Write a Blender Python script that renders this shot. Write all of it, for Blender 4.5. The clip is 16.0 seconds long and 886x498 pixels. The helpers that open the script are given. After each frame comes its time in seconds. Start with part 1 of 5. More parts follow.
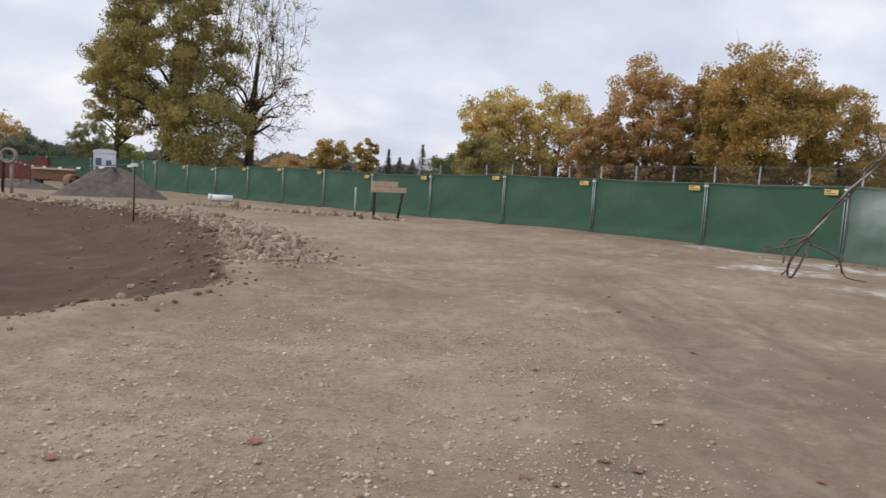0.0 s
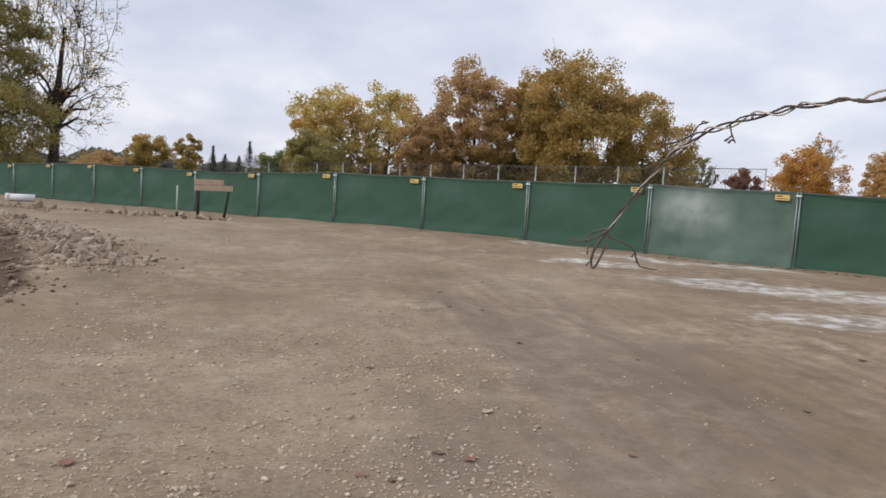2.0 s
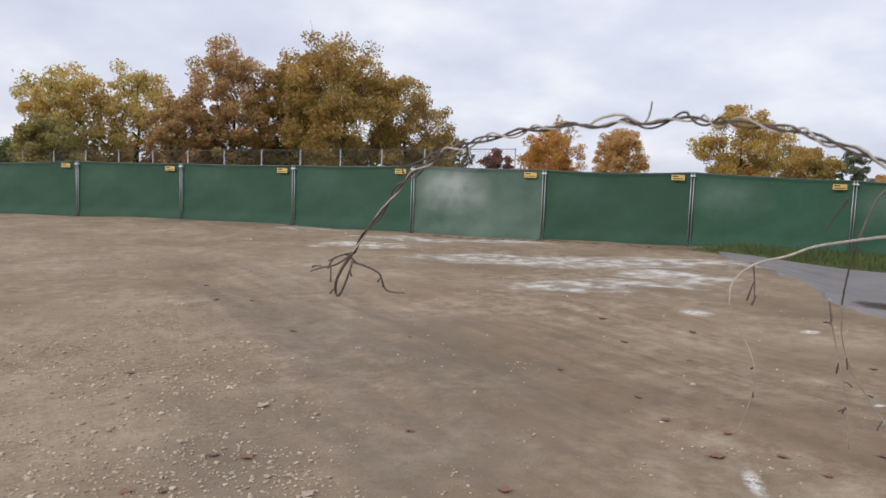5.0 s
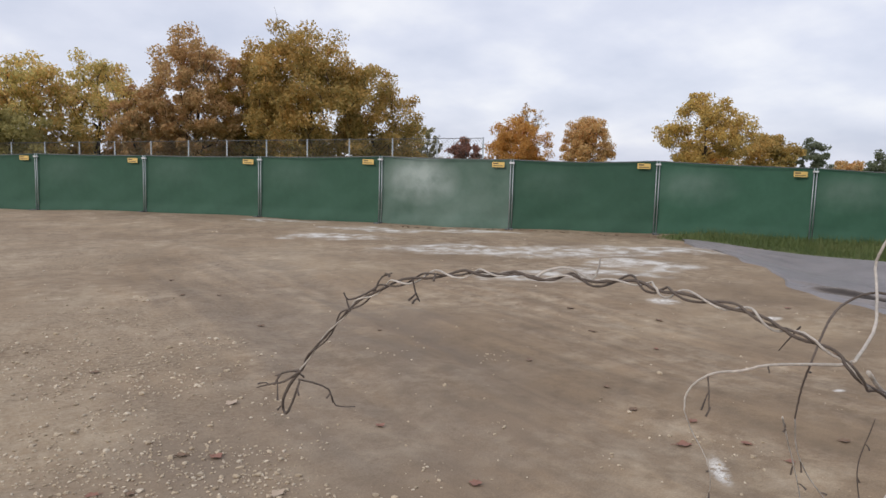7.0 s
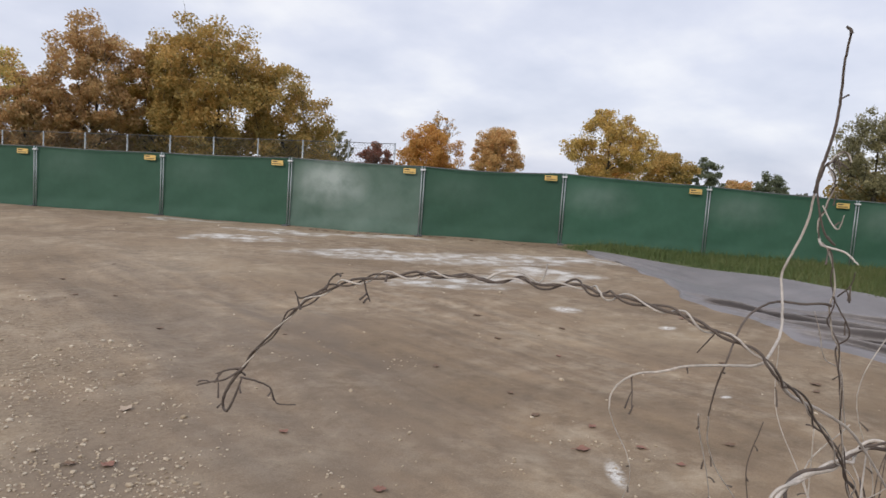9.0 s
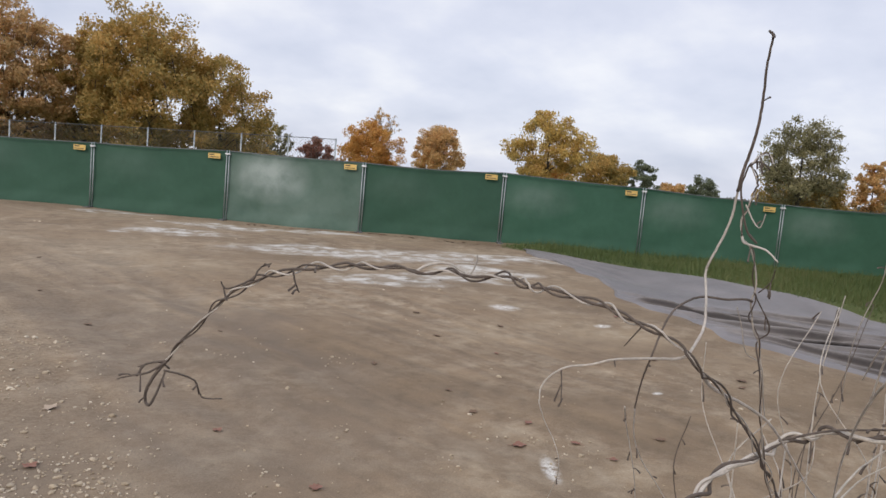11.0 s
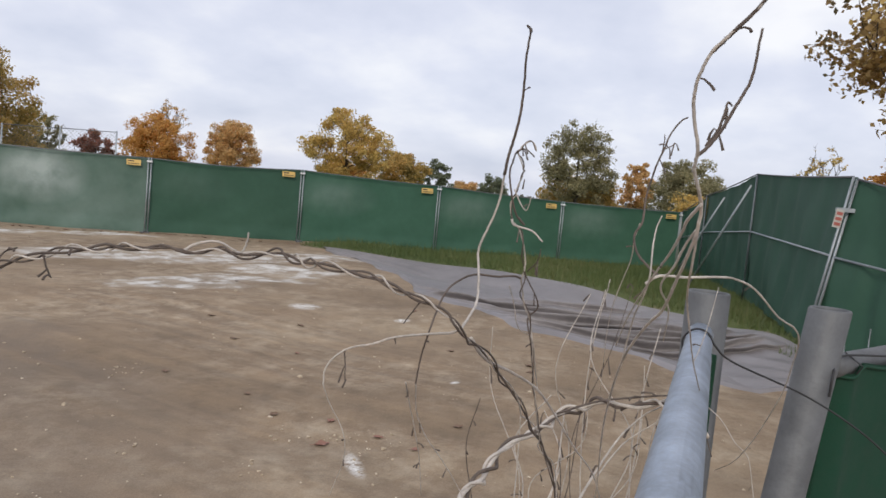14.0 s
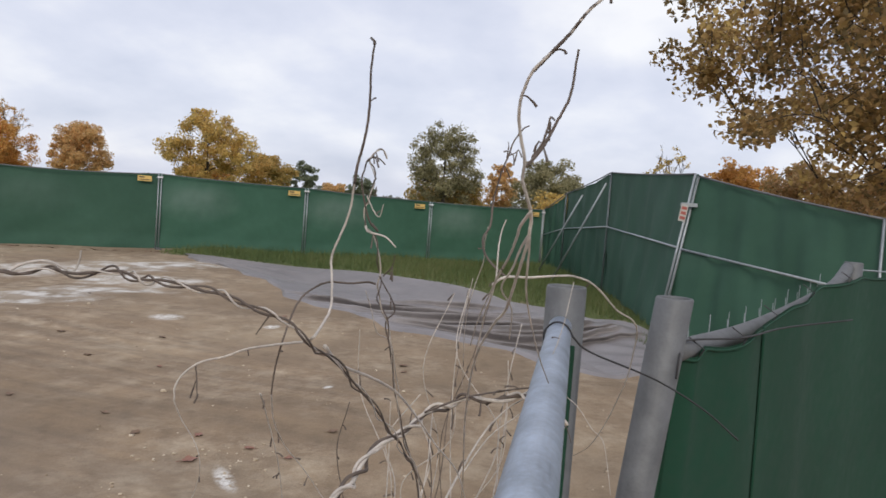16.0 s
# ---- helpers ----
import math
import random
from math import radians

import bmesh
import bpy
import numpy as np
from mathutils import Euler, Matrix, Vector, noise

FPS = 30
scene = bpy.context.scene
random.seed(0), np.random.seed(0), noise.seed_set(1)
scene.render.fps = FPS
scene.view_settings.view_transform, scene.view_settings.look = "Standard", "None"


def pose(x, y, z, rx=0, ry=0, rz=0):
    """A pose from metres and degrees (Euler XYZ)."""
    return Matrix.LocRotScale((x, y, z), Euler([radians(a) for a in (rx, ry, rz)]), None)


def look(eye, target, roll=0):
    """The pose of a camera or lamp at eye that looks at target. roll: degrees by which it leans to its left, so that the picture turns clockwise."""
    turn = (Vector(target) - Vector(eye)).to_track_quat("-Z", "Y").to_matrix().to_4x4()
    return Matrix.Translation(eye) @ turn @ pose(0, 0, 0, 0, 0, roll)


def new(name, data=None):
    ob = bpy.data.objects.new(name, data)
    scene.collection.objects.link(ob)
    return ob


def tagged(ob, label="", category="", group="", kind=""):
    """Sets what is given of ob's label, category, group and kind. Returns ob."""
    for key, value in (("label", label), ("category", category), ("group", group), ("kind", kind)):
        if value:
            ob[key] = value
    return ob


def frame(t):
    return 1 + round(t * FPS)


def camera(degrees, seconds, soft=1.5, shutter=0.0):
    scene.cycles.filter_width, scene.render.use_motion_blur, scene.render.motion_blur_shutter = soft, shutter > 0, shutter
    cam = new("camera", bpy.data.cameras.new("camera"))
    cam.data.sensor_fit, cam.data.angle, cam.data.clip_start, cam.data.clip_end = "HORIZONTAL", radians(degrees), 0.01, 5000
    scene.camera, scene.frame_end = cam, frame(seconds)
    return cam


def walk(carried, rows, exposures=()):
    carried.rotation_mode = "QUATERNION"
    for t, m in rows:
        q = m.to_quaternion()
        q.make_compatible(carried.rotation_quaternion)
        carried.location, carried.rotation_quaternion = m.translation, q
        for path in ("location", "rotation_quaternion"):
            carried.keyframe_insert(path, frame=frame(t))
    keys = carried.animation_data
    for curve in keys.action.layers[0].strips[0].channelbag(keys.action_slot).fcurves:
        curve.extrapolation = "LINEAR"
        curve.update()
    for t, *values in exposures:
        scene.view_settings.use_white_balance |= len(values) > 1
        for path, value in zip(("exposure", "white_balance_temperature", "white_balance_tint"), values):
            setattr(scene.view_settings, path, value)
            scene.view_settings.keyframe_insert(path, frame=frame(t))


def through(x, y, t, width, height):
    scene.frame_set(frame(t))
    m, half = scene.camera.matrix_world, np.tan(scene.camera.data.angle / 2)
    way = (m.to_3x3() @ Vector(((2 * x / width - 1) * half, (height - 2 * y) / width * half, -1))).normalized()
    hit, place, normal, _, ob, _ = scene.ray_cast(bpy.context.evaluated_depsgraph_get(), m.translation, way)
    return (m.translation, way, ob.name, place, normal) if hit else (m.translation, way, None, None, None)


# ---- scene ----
cam = camera(61.92, 16.0, soft=1.5, shutter=0.3)
# seconds, eye, and tilt, lean and heading in degrees: a hand-held pan over the top of a fence
PATH = [(0, -0.010, -0.045, 1.797, 83.95, -3.20, 0.22), (0.5, -0.010, -0.048, 1.797, 84.10, -3.57, -2.98),
        (1, -0.009, -0.050, 1.797, 84.28, -3.45, -6.38), (1.5, -0.011, -0.052, 1.798, 84.44, -3.65, -9.58),
        (2, -0.007, -0.047, 1.797, 84.55, -3.36, -12.80), (2.5, -0.001, -0.036, 1.797, 84.60, -3.01, -15.79),
        (3, 0.004, -0.028, 1.797, 84.69, -2.70, -19.00), (3.5, 0.011, -0.020, 1.797, 84.63, -2.55, -22.16),
        (4, 0.010, -0.025, 1.798, 84.51, -2.52, -25.61), (4.5, 0.012, -0.029, 1.799, 84.27, -1.98, -28.68),
        (5, 0.011, -0.027, 1.810, 84.09, -1.90, -30.75), (5.2, 0.014, -0.027, 1.819, 83.94, -1.87, -31.23),
        (5.7, 0.015, -0.026, 1.838, 83.74, -1.78, -32.05), (6.4, 0.018, -0.022, 1.846, 83.45, -1.62, -32.90),
        (7.5, 0.022, -0.020, 1.851, 83.25, -1.47, -33.25), (7.7, 0.020, -0.020, 1.850, 83.24, -1.50, -33.03), (8, 0.012, -0.021, 1.846, 83.21, -1.80, -33.57),
        (8.5, 0.004, -0.021, 1.848, 83.63, -3.13, -36.97), (9, 0.007, -0.020, 1.849, 84.06, -3.80, -40.07),
        (9.2, 0.007, -0.021, 1.849, 84.15, -3.99, -40.79), (10.3, 0.009, -0.021, 1.848, 84.25, -4.60, -43.50),
        (11.5, 0.011, -0.021, 1.846, 84.32, -5.21, -46.13), (12, 0.014, -0.019, 1.842, 84.58, -5.40, -48.73),
        (12.5, 0.012, -0.023, 1.841, 84.77, -5.79, -51.63), (13, 0.011, -0.025, 1.842, 84.96, -5.41, -54.98),
        (13.5, 0.011, -0.028, 1.843, 85.16, -5.38, -57.54), (14, 0.012, -0.028, 1.843, 85.43, -5.27, -60.14),
        (14.5, 0.013, -0.029, 1.843, 85.68, -4.95, -62.59), (15, 0.012, -0.032, 1.845, 85.84, -4.81, -64.93),
        (15.5, 0.011, -0.034, 1.846, 86.05, -4.50, -67.33), (16, 0.010, -0.036, 1.846, 86.36, -4.27, -70.30)]
walk(cam, [(t, pose(x, y, z, a, b, c)) for t, x, y, z, a, b, c in PATH])

# ---------------------------------------------------------------- light: an overcast autumn sky
world = bpy.data.worlds.new("overcast_sky")
scene.world = world
world.use_nodes = True


def overcast(nt):
    nd, ln = nt.nodes, nt.links
    nd.clear()
    out, bg = nd.new("ShaderNodeOutputWorld"), nd.new("ShaderNodeBackground")
    sky = nd.new("ShaderNodeTexSky")
    sky.sky_type, sky.sun_disc = "NISHITA", False
    sky.sun_elevation, sky.sun_rotation = radians(34), radians(252)
    dim = nd.new("ShaderNodeVectorMath")
    dim.operation = "SCALE"
    dim.inputs["Scale"].default_value = 0.10
    ln.new(sky.outputs[0], dim.inputs[0])
    tc = nd.new("ShaderNodeTexCoord")
    sep = nd.new("ShaderNodeSeparateXYZ")
    ln.new(tc.outputs["Generated"], sep.inputs[0])
    up = nd.new("ShaderNodeMath")
    up.operation = "ADD"
    up.inputs[1].default_value = 0.38
    ab = nd.new("ShaderNodeMath")
    ab.operation = "ABSOLUTE"
    ln.new(sep.outputs[2], ab.inputs[0])
    ln.new(ab.outputs[0], up.inputs[0])
    div = nd.new("ShaderNodeVectorMath")
    div.operation = "DIVIDE"
    ln.new(tc.outputs["Generated"], div.inputs[0])
    cmb = nd.new("ShaderNodeCombineXYZ")
    for k in range(3):
        ln.new(up.outputs[0], cmb.inputs[k])
    ln.new(cmb.outputs[0], div.inputs[1])
    big, small = nd.new("ShaderNodeTexNoise"), nd.new("ShaderNodeTexNoise")
    for n, s, d in ((big, 1.3, 4), (small, 3.2, 6)):
        n.inputs["Scale"].default_value, n.inputs["Detail"].default_value, n.inputs["Roughness"].default_value = s, d, 0.5
        ln.new(div.outputs[0], n.inputs["Vector"])
    mx = nd.new("ShaderNodeMath")
    mx.operation = "MULTIPLY_ADD"
    mx.inputs[1].default_value = 0.55
    ln.new(small.outputs[0], mx.inputs[0])
    half = nd.new("ShaderNodeMath")
    half.operation = "MULTIPLY"
    half.inputs[1].default_value = 0.45
    ln.new(big.outputs[0], half.inputs[0])
    ln.new(half.outputs[0], mx.inputs[2])
    ramp = nd.new("ShaderNodeValToRGB")
    e = ramp.color_ramp.elements
    e[0].position, e[0].color = 0.34, (0.56, 0.60, 0.735, 1)
    e[1].position, e[1].color = 0.66, (0.93, 0.93, 0.96, 1)
    mid = e.new(0.5)
    mid.color = (0.71, 0.735, 0.85, 1)
    ln.new(mx.outputs[0], ramp.inputs[0])
    mixc = nd.new("ShaderNodeMix")
    mixc.data_type = "RGBA"
    mixc.inputs["Factor"].default_value = 0.9
    ln.new(dim.outputs[0], mixc.inputs["A"])
    ln.new(ramp.outputs[0], mixc.inputs["B"])
    ln.new(mixc.outputs["Result"], bg.inputs[0])
    bg.inputs[1].default_value = 1.0
    ln.new(bg.outputs[0], out.inputs[0])


overcast(world.node_tree)
sun = new("sun", bpy.data.lights.new("sun", "SUN"))
sun.data.energy, sun.data.angle, sun.data.color = 1.3, radians(16), (1.0, 0.92, 0.80)
sun.matrix_world = look((-18, -6, 13), (0, 0, 0))
scene.view_settings.exposure = 0.12


# ---------------------------------------------------------------- materials
def material(name, rough=0.8, metal=0.0):
    m = bpy.data.materials.new(name)
    m.use_nodes = True
    b = m.node_tree.nodes["Principled BSDF"]
    b.inputs["Roughness"].default_value, b.inputs["Metallic"].default_value = rough, metal
    return m, m.node_tree.nodes, m.node_tree.links, b


def noise_node(nd, ln, scale, detail=4.0, rough=0.55, vec=None):
    n = nd.new("ShaderNodeTexNoise")
    n.inputs["Scale"].default_value, n.inputs["Detail"].default_value, n.inputs["Roughness"].default_value = scale, detail, rough
    if vec is not None:
        ln.new(vec, n.inputs["Vector"])
    return n.outputs[0]


def ramp_node(nd, ln, fac, *stops):
    r = nd.new("ShaderNodeValToRGB")
    e = r.color_ramp.elements
    for i, (p, c) in enumerate(stops):
        el = e[i] if i < 2 else e.new(p)
        el.position, el.color = p, (c if len(c) == 4 else (*c, 1)) if isinstance(c, tuple) else (c, c, c, 1)
    ln.new(fac, r.inputs[0])
    return r.outputs[0]


def math_node(nd, ln, op, a, b=None, clamp=False):
    m = nd.new("ShaderNodeMath")
    m.operation, m.use_clamp = op, clamp
    for i, v in enumerate((a, b)):
        if v is None:
            continue
        if isinstance(v, (int, float)):
            m.inputs[i].default_value = v
        else:
            ln.new(v, m.inputs[i])
    return m.outputs[0]


def mix_node(nd, ln, fac, a, b, blend="MIX"):
    m = nd.new("ShaderNodeMix")
    m.data_type, m.blend_type = "RGBA", blend
    for key, v in (("Factor", fac), ("A", a), ("B", b)):
        if isinstance(v, tuple):
            m.inputs[key].default_value = (*v, 1)
        elif isinstance(v, (int, float)):
            m.inputs[key].default_value = v
        else:
            ln.new(v, m.inputs[key])
    return m.outputs["Result"]


def bump_node(nd, ln, bsdf, height, strength, dist):
    b = nd.new("ShaderNodeBump")
    b.inputs["Strength"].default_value, b.inputs["Distance"].default_value = strength, dist
    ln.new(height, b.inputs["Height"])
    ln.new(b.outputs[0], bsdf.inputs["Normal"])


def plain(name, col, rough=0.7, metal=0.0, var=0.25, scale=8.0, bump=0.0, bscale=60.0):
    """A surface of one colour with mottling at two scales."""
    m, nd, ln, b = material(name, rough, metal)
    tc = nd.new("ShaderNodeTexCoord").outputs["Object"]
    n1, n2 = noise_node(nd, ln, scale, 4, 0.6, tc), noise_node(nd, ln, scale * 9, 3, 0.6, tc)
    f = math_node(nd, ln, "ADD", math_node(nd, ln, "MULTIPLY", n1, 0.65), math_node(nd, ln, "MULTIPLY", n2, 0.35))
    lo, hi = tuple(c * (1 - var) for c in col), tuple(min(1, c * (1 + var)) for c in col)
    c = ramp_node(nd, ln, f, (0.3, lo), (0.7, hi))
    ln.new(c, b.inputs["Base Color"])
    ln.new(ramp_node(nd, ln, n2, (0.3, max(0.05, rough - 0.1)), (0.7, min(1.0, rough + 0.1))), b.inputs["Roughness"])
    if bump:
        bump_node(nd, ln, b, noise_node(nd, ln, bscale, 3, 0.6, tc), bump, 0.004)
    return m


def stone(name, *cols):
    """Stones whose colour differs from piece to piece."""
    m, nd, ln, b = material(name, 0.9)
    tc = nd.new("ShaderNodeTexCoord").outputs["Object"]
    oi = nd.new("ShaderNodeObjectInfo").outputs["Random"]
    ri = nd.new("ShaderNodeNewGeometry").outputs["Random Per Island"]
    f = math_node(nd, ln, "FRACT", math_node(nd, ln, "ADD", oi, ri))
    c = ramp_node(nd, ln, f, *[(i / (len(cols) - 1), k) for i, k in enumerate(cols)])
    n = noise_node(nd, ln, 14, 5, 0.65, tc)
    c = mix_node(nd, ln, 0.8, c, ramp_node(nd, ln, n, (0.3, (0.55, 0.52, 0.5)), (0.7, (1.15, 1.12, 1.08))), "MULTIPLY")
    ln.new(c, b.inputs["Base Color"])
    bump_node(nd, ln, b, noise_node(nd, ln, 40, 4, 0.6, tc), 0.5, 0.02)
    return m


def foliage(name, *cols, through=0.5, gain=2.9):
    """Leaves: the hue differs from leaf to leaf and drifts over the crown; some light passes through."""
    m, nd, ln, b = material(name, 0.65)
    # each colour drawn part way to grey, a slight haze put into the leaves
    cols = [tuple(k * gain * 0.82 + 0.18 * gain * sum(c) / 3 for k in c) for c in cols]
    tc = nd.new("ShaderNodeTexCoord").outputs["Object"]
    ri = nd.new("ShaderNodeNewGeometry").outputs["Random Per Island"]
    n = noise_node(nd, ln, 0.35, 3, 0.6, tc)
    f = math_node(nd, ln, "ADD", math_node(nd, ln, "MULTIPLY", ri, 0.5), math_node(nd, ln, "MULTIPLY", ramp_node(nd, ln, n, (0.3, 0.0), (0.7, 1.0)), 0.5))
    c = ramp_node(nd, ln, f, *[(0.08 + 0.84 * i / (len(cols) - 1), k) for i, k in enumerate(cols)])
    ln.new(c, b.inputs["Base Color"])
    tr = nd.new("ShaderNodeBsdfTranslucent")
    ln.new(c, tr.inputs[0])
    mx = nd.new("ShaderNodeMixShader")
    mx.inputs[0].default_value = through
    ln.new(b.outputs[0], mx.inputs[1])
    ln.new(tr.outputs[0], mx.inputs[2])
    ln.new(mx.outputs[0], nd["Material Output"].inputs[0])
    return m


def ground_material():
    m, nd, ln, b = material("packed_dirt", 0.95)
    geo = nd.new("ShaderNodeNewGeometry").outputs["Position"]
    sep = nd.new("ShaderNodeSeparateXYZ")
    ln.new(geo, sep.inputs[0])
    warp = nd.new("ShaderNodeVectorMath")
    warp.operation = "MULTIPLY_ADD"
    wn = nd.new("ShaderNodeTexNoise")
    wn.inputs["Scale"].default_value, wn.inputs["Detail"].default_value = 0.9, 5
    ln.new(geo, wn.inputs["Vector"])
    off = nd.new("ShaderNodeVectorMath")
    off.operation = "SUBTRACT"
    off.inputs[1].default_value = (0.5, 0.5, 0.5)
    ln.new(wn.outputs["Color"], off.inputs[0])
    ln.new(off.outputs[0], warp.inputs[0])
    warp.inputs[1].default_value = (2.2, 2.2, 0)
    ln.new(geo, warp.inputs[2])
    pos = warp.outputs[0]

    def ellipse(cx, cy, rx, ry, turn, vec=pos):
        mp = nd.new("ShaderNodeMapping")
        mp.vector_type = "TEXTURE"
        mp.inputs["Location"].default_value = (cx, cy, 0)
        mp.inputs["Rotation"].default_value = (0, 0, radians(turn))
        mp.inputs["Scale"].default_value = (rx, ry, 1000)
        ln.new(vec, mp.inputs[0])
        g = nd.new("ShaderNodeTexGradient")
        g.gradient_type = "SPHERICAL"
        ln.new(mp.outputs[0], g.inputs[0])
        return g.outputs["Fac"]

    def gather(spots, vec=pos):
        s = None
        for a in spots:
            e = ellipse(*a, vec=vec)
            s = e if s is None else math_node(nd, ln, "MAXIMUM", s, e)
        return s

    big = noise_node(nd, ln, 0.28, 5, 0.6, geo)
    med = noise_node(nd, ln, 1.4, 6, 0.65, geo)
    fine = noise_node(nd, ln, 22, 6, 0.75, geo)
    grit = noise_node(nd, ln, 95, 3, 0.7, geo)
    base = ramp_node(nd, ln, big, (0.34, (0.222, 0.159, 0.099)), (0.5, (0.270, 0.196, 0.126)), (0.68, (0.336, 0.255, 0.167)))
    base = mix_node(nd, ln, 1.0, base, ramp_node(nd, ln, med, (0.3, (0.82, 0.82, 0.83)), (0.72, (1.18, 1.17, 1.15))), "MULTIPLY")
    # gravelly, paler ground towards the excavation and in streaks
    pale = gather([(0.0, 7.2, 5.5, 3.0, 35), (-1.6, 5.2, 5.5, 3.4, 20), (4.2, 12.5, 3.4, 1.6, 60), (1.4, 14.5, 2.6, 2.0, 40), 
                   (-2.0, 19.0, 7.0, 3.5, 120)])
    gravel = math_node(nd, ln, "MULTIPLY", ramp_node(nd, ln, pale, (0.0, 0.0), (0.6, 1.0)), ramp_node(nd, ln, fine, (0.42, 0.0), (0.62, 1.0)))
    base = mix_node(nd, ln, math_node(nd, ln, "MULTIPLY", gravel, 0.5), base, (0.45, 0.375, 0.275))
    # darker, damp-looking tracks where vehicles have passed
    track = gather([(2.55, 5.6, 6.0, 0.55, 86), (3.35, 6.4, 7.0, 0.7, 86), (4.2, 7.0, 6.5, 0.55, 85), (2.4, 4.2, 2.4, 1.3, 70), (1.1, 4.3, 1.9, 1.0, 60)])
    mott = math_node(nd, ln, "MULTIPLY", ramp_node(nd, ln, noise_node(nd, ln, 3.2, 7, 0.72, geo), (0.45, 0.0), (0.66, 1.0)), ramp_node(nd, ln, noise_node(nd, ln, 0.55, 3, 0.5, geo), (0.40, 0.1), (0.6, 1.0)))
    base = mix_node(nd, ln, math_node(nd, ln, "MULTIPLY", mott, 0.8), base, (0.46, 0.375, 0.27))
    base = mix_node(nd, ln, 1.0, base, ramp_node(nd, ln, noise_node(nd, ln, 5.5, 5, 0.7, geo), (0.3, (0.80, 0.79, 0.78)), (0.5, (1.0, 1.0, 1.0))), "MULTIPLY")
    # tyre ribs running towards the near corner
    rot = nd.new("ShaderNodeMapping")
    rot.inputs["Rotation"].default_value = (0, 0, radians(4))
    rot.inputs["Scale"].default_value = (2.4, 0.13, 1)
    ln.new(geo, rot.inputs[0])
    ribs = ramp_node(nd, ln, noise_node(nd, ln, 1.6, 4, 0.6, rot.outputs[0]), (0.36, (0.84, 0.84, 0.86)), (0.64, (1.11, 1.10, 1.09)))
    wheel = gather([(3.4, 7.0, 8.0, 2.4, 87), (6.2, 6.0, 5.0, 2.0, 80)])
    base = mix_node(nd, ln, ramp_node(nd, ln, wheel, (0.0, 0.0), (0.4, 1.0)), base, mix_node(nd, ln, 1.0, base, ribs, "MULTIPLY"))
    base = mix_node(nd, ln, math_node(nd, ln, "MULTIPLY", ramp_node(nd, ln, track, (0.02, 0.0), (0.85, 1.0)), 0.5), base, (0.19, 0.15, 0.115))
    # spilt pale lime dust
    lime = gather([(7.5, 15.7, 1.6, 0.55, -35), (8.9, 17.0, 1.5, 0.5, -38), (10.9, 15.9, 1.8, 0.4, -45), (7.9, 20.0, 1.4, 0.5, -48),
                   (9.0, 12.4, 2.1, 1.0, -35), (10.9, 11.3, 1.9, 1.0, -38), (7.8, 9.2, 1.3, 0.6, -40), (9.2, 9.0, 1.4, 0.7, -42),
                   (12.6, 10.9, 1.7, 0.7, -45), (13.6, 10.2, 1.4, 0.7, -52), (10.6, 9.4, 1.2, 0.7, -45)])
    lm = math_node(nd, ln, "MULTIPLY", ramp_node(nd, ln, lime, (0.0, 0.0), (0.38, 1.0)), ramp_node(nd, ln, noise_node(nd, ln, 2.6, 6, 0.65, geo), (0.45, 0.0), (0.62, 1.0)))
    halo = math_node(nd, ln, "MULTIPLY", ramp_node(nd, ln, lime, (0.0, 0.0), (0.25, 1.0)), ramp_node(nd, ln, med, (0.35, 0.2), (0.65, 0.6)))
    base = mix_node(nd, ln, halo, base, (0.44, 0.385, 0.315))
    base = mix_node(nd, ln, math_node(nd, ln, "MULTIPLY", lm, 0.9), base, (0.68, 0.66, 0.62))
    spots = gather([(8.05, 6.65, 0.30, 0.25, 0), (8.5, 5.3, 0.17, 0.12, 0), (3.95, 2.72, 0.27, 0.075, 48), (6.2, 3.2, 0.09, 0.05, 0)], geo)
    sm = math_node(nd, ln, "MULTIPLY", ramp_node(nd, ln, spots, (0.05, 0.0), (0.7, 1.0)), ramp_node(nd, ln, noise_node(nd, ln, 14, 6, 0.8, geo), (0.40, 0.0), (0.54, 1.0)))
    base = mix_node(nd, ln, math_node(nd, ln, "MULTIPLY", sm, 0.95), base, (0.78, 0.76, 0.72))
    # dark loam in the excavation
    at = nd.new("ShaderNodeAttribute")
    at.attribute_name = "soil"
    soil = ramp_node(nd, ln, math_node(nd, ln, "ADD", at.outputs["Fac"], math_node(nd, ln, "MULTIPLY", math_node(nd, ln, "SUBTRACT", med, 0.5), 0.5)), (0.38, 0.0), (0.56, 1.0))
    loam = ramp_node(nd, ln, noise_node(nd, ln, 1.1, 6, 0.65, geo), (0.3, (0.066, 0.037, 0.020)), (0.6, (0.110, 0.066, 0.037)), (0.78, (0.20, 0.138, 0.090)))
    base = mix_node(nd, ln, soil, base, loam)
    # mown green beyond the fences
    gr = nd.new("ShaderNodeAttribute")
    gr.attribute_name = "turf"
    turf = ramp_node(nd, ln, math_node(nd, ln, "ADD", gr.outputs["Fac"], math_node(nd, ln, "MULTIPLY", math_node(nd, ln, "SUBTRACT", med, 0.5), 0.6)), (0.42, 0.0), (0.6, 1.0))
    base = mix_node(nd, ln, turf, base, ramp_node(nd, ln, fine, (0.3, (0.07, 0.095, 0.025)), (0.7, (0.13, 0.15, 0.045))))
    base = mix_node(nd, ln, 1.0, base, ramp_node(nd, ln, grit, (0.25, (0.78, 0.78, 0.78)), (0.75, (1.2, 1.2, 1.2))), "MULTIPLY")
    ln.new(base, b.inputs["Base Color"])
    h = math_node(nd, ln, "ADD", math_node(nd, ln, "MULTIPLY", fine, 0.7), math_node(nd, ln, "MULTIPLY", grit, 0.3))
    bump_node(nd, ln, b, h, 0.38, 0.025)
    return m


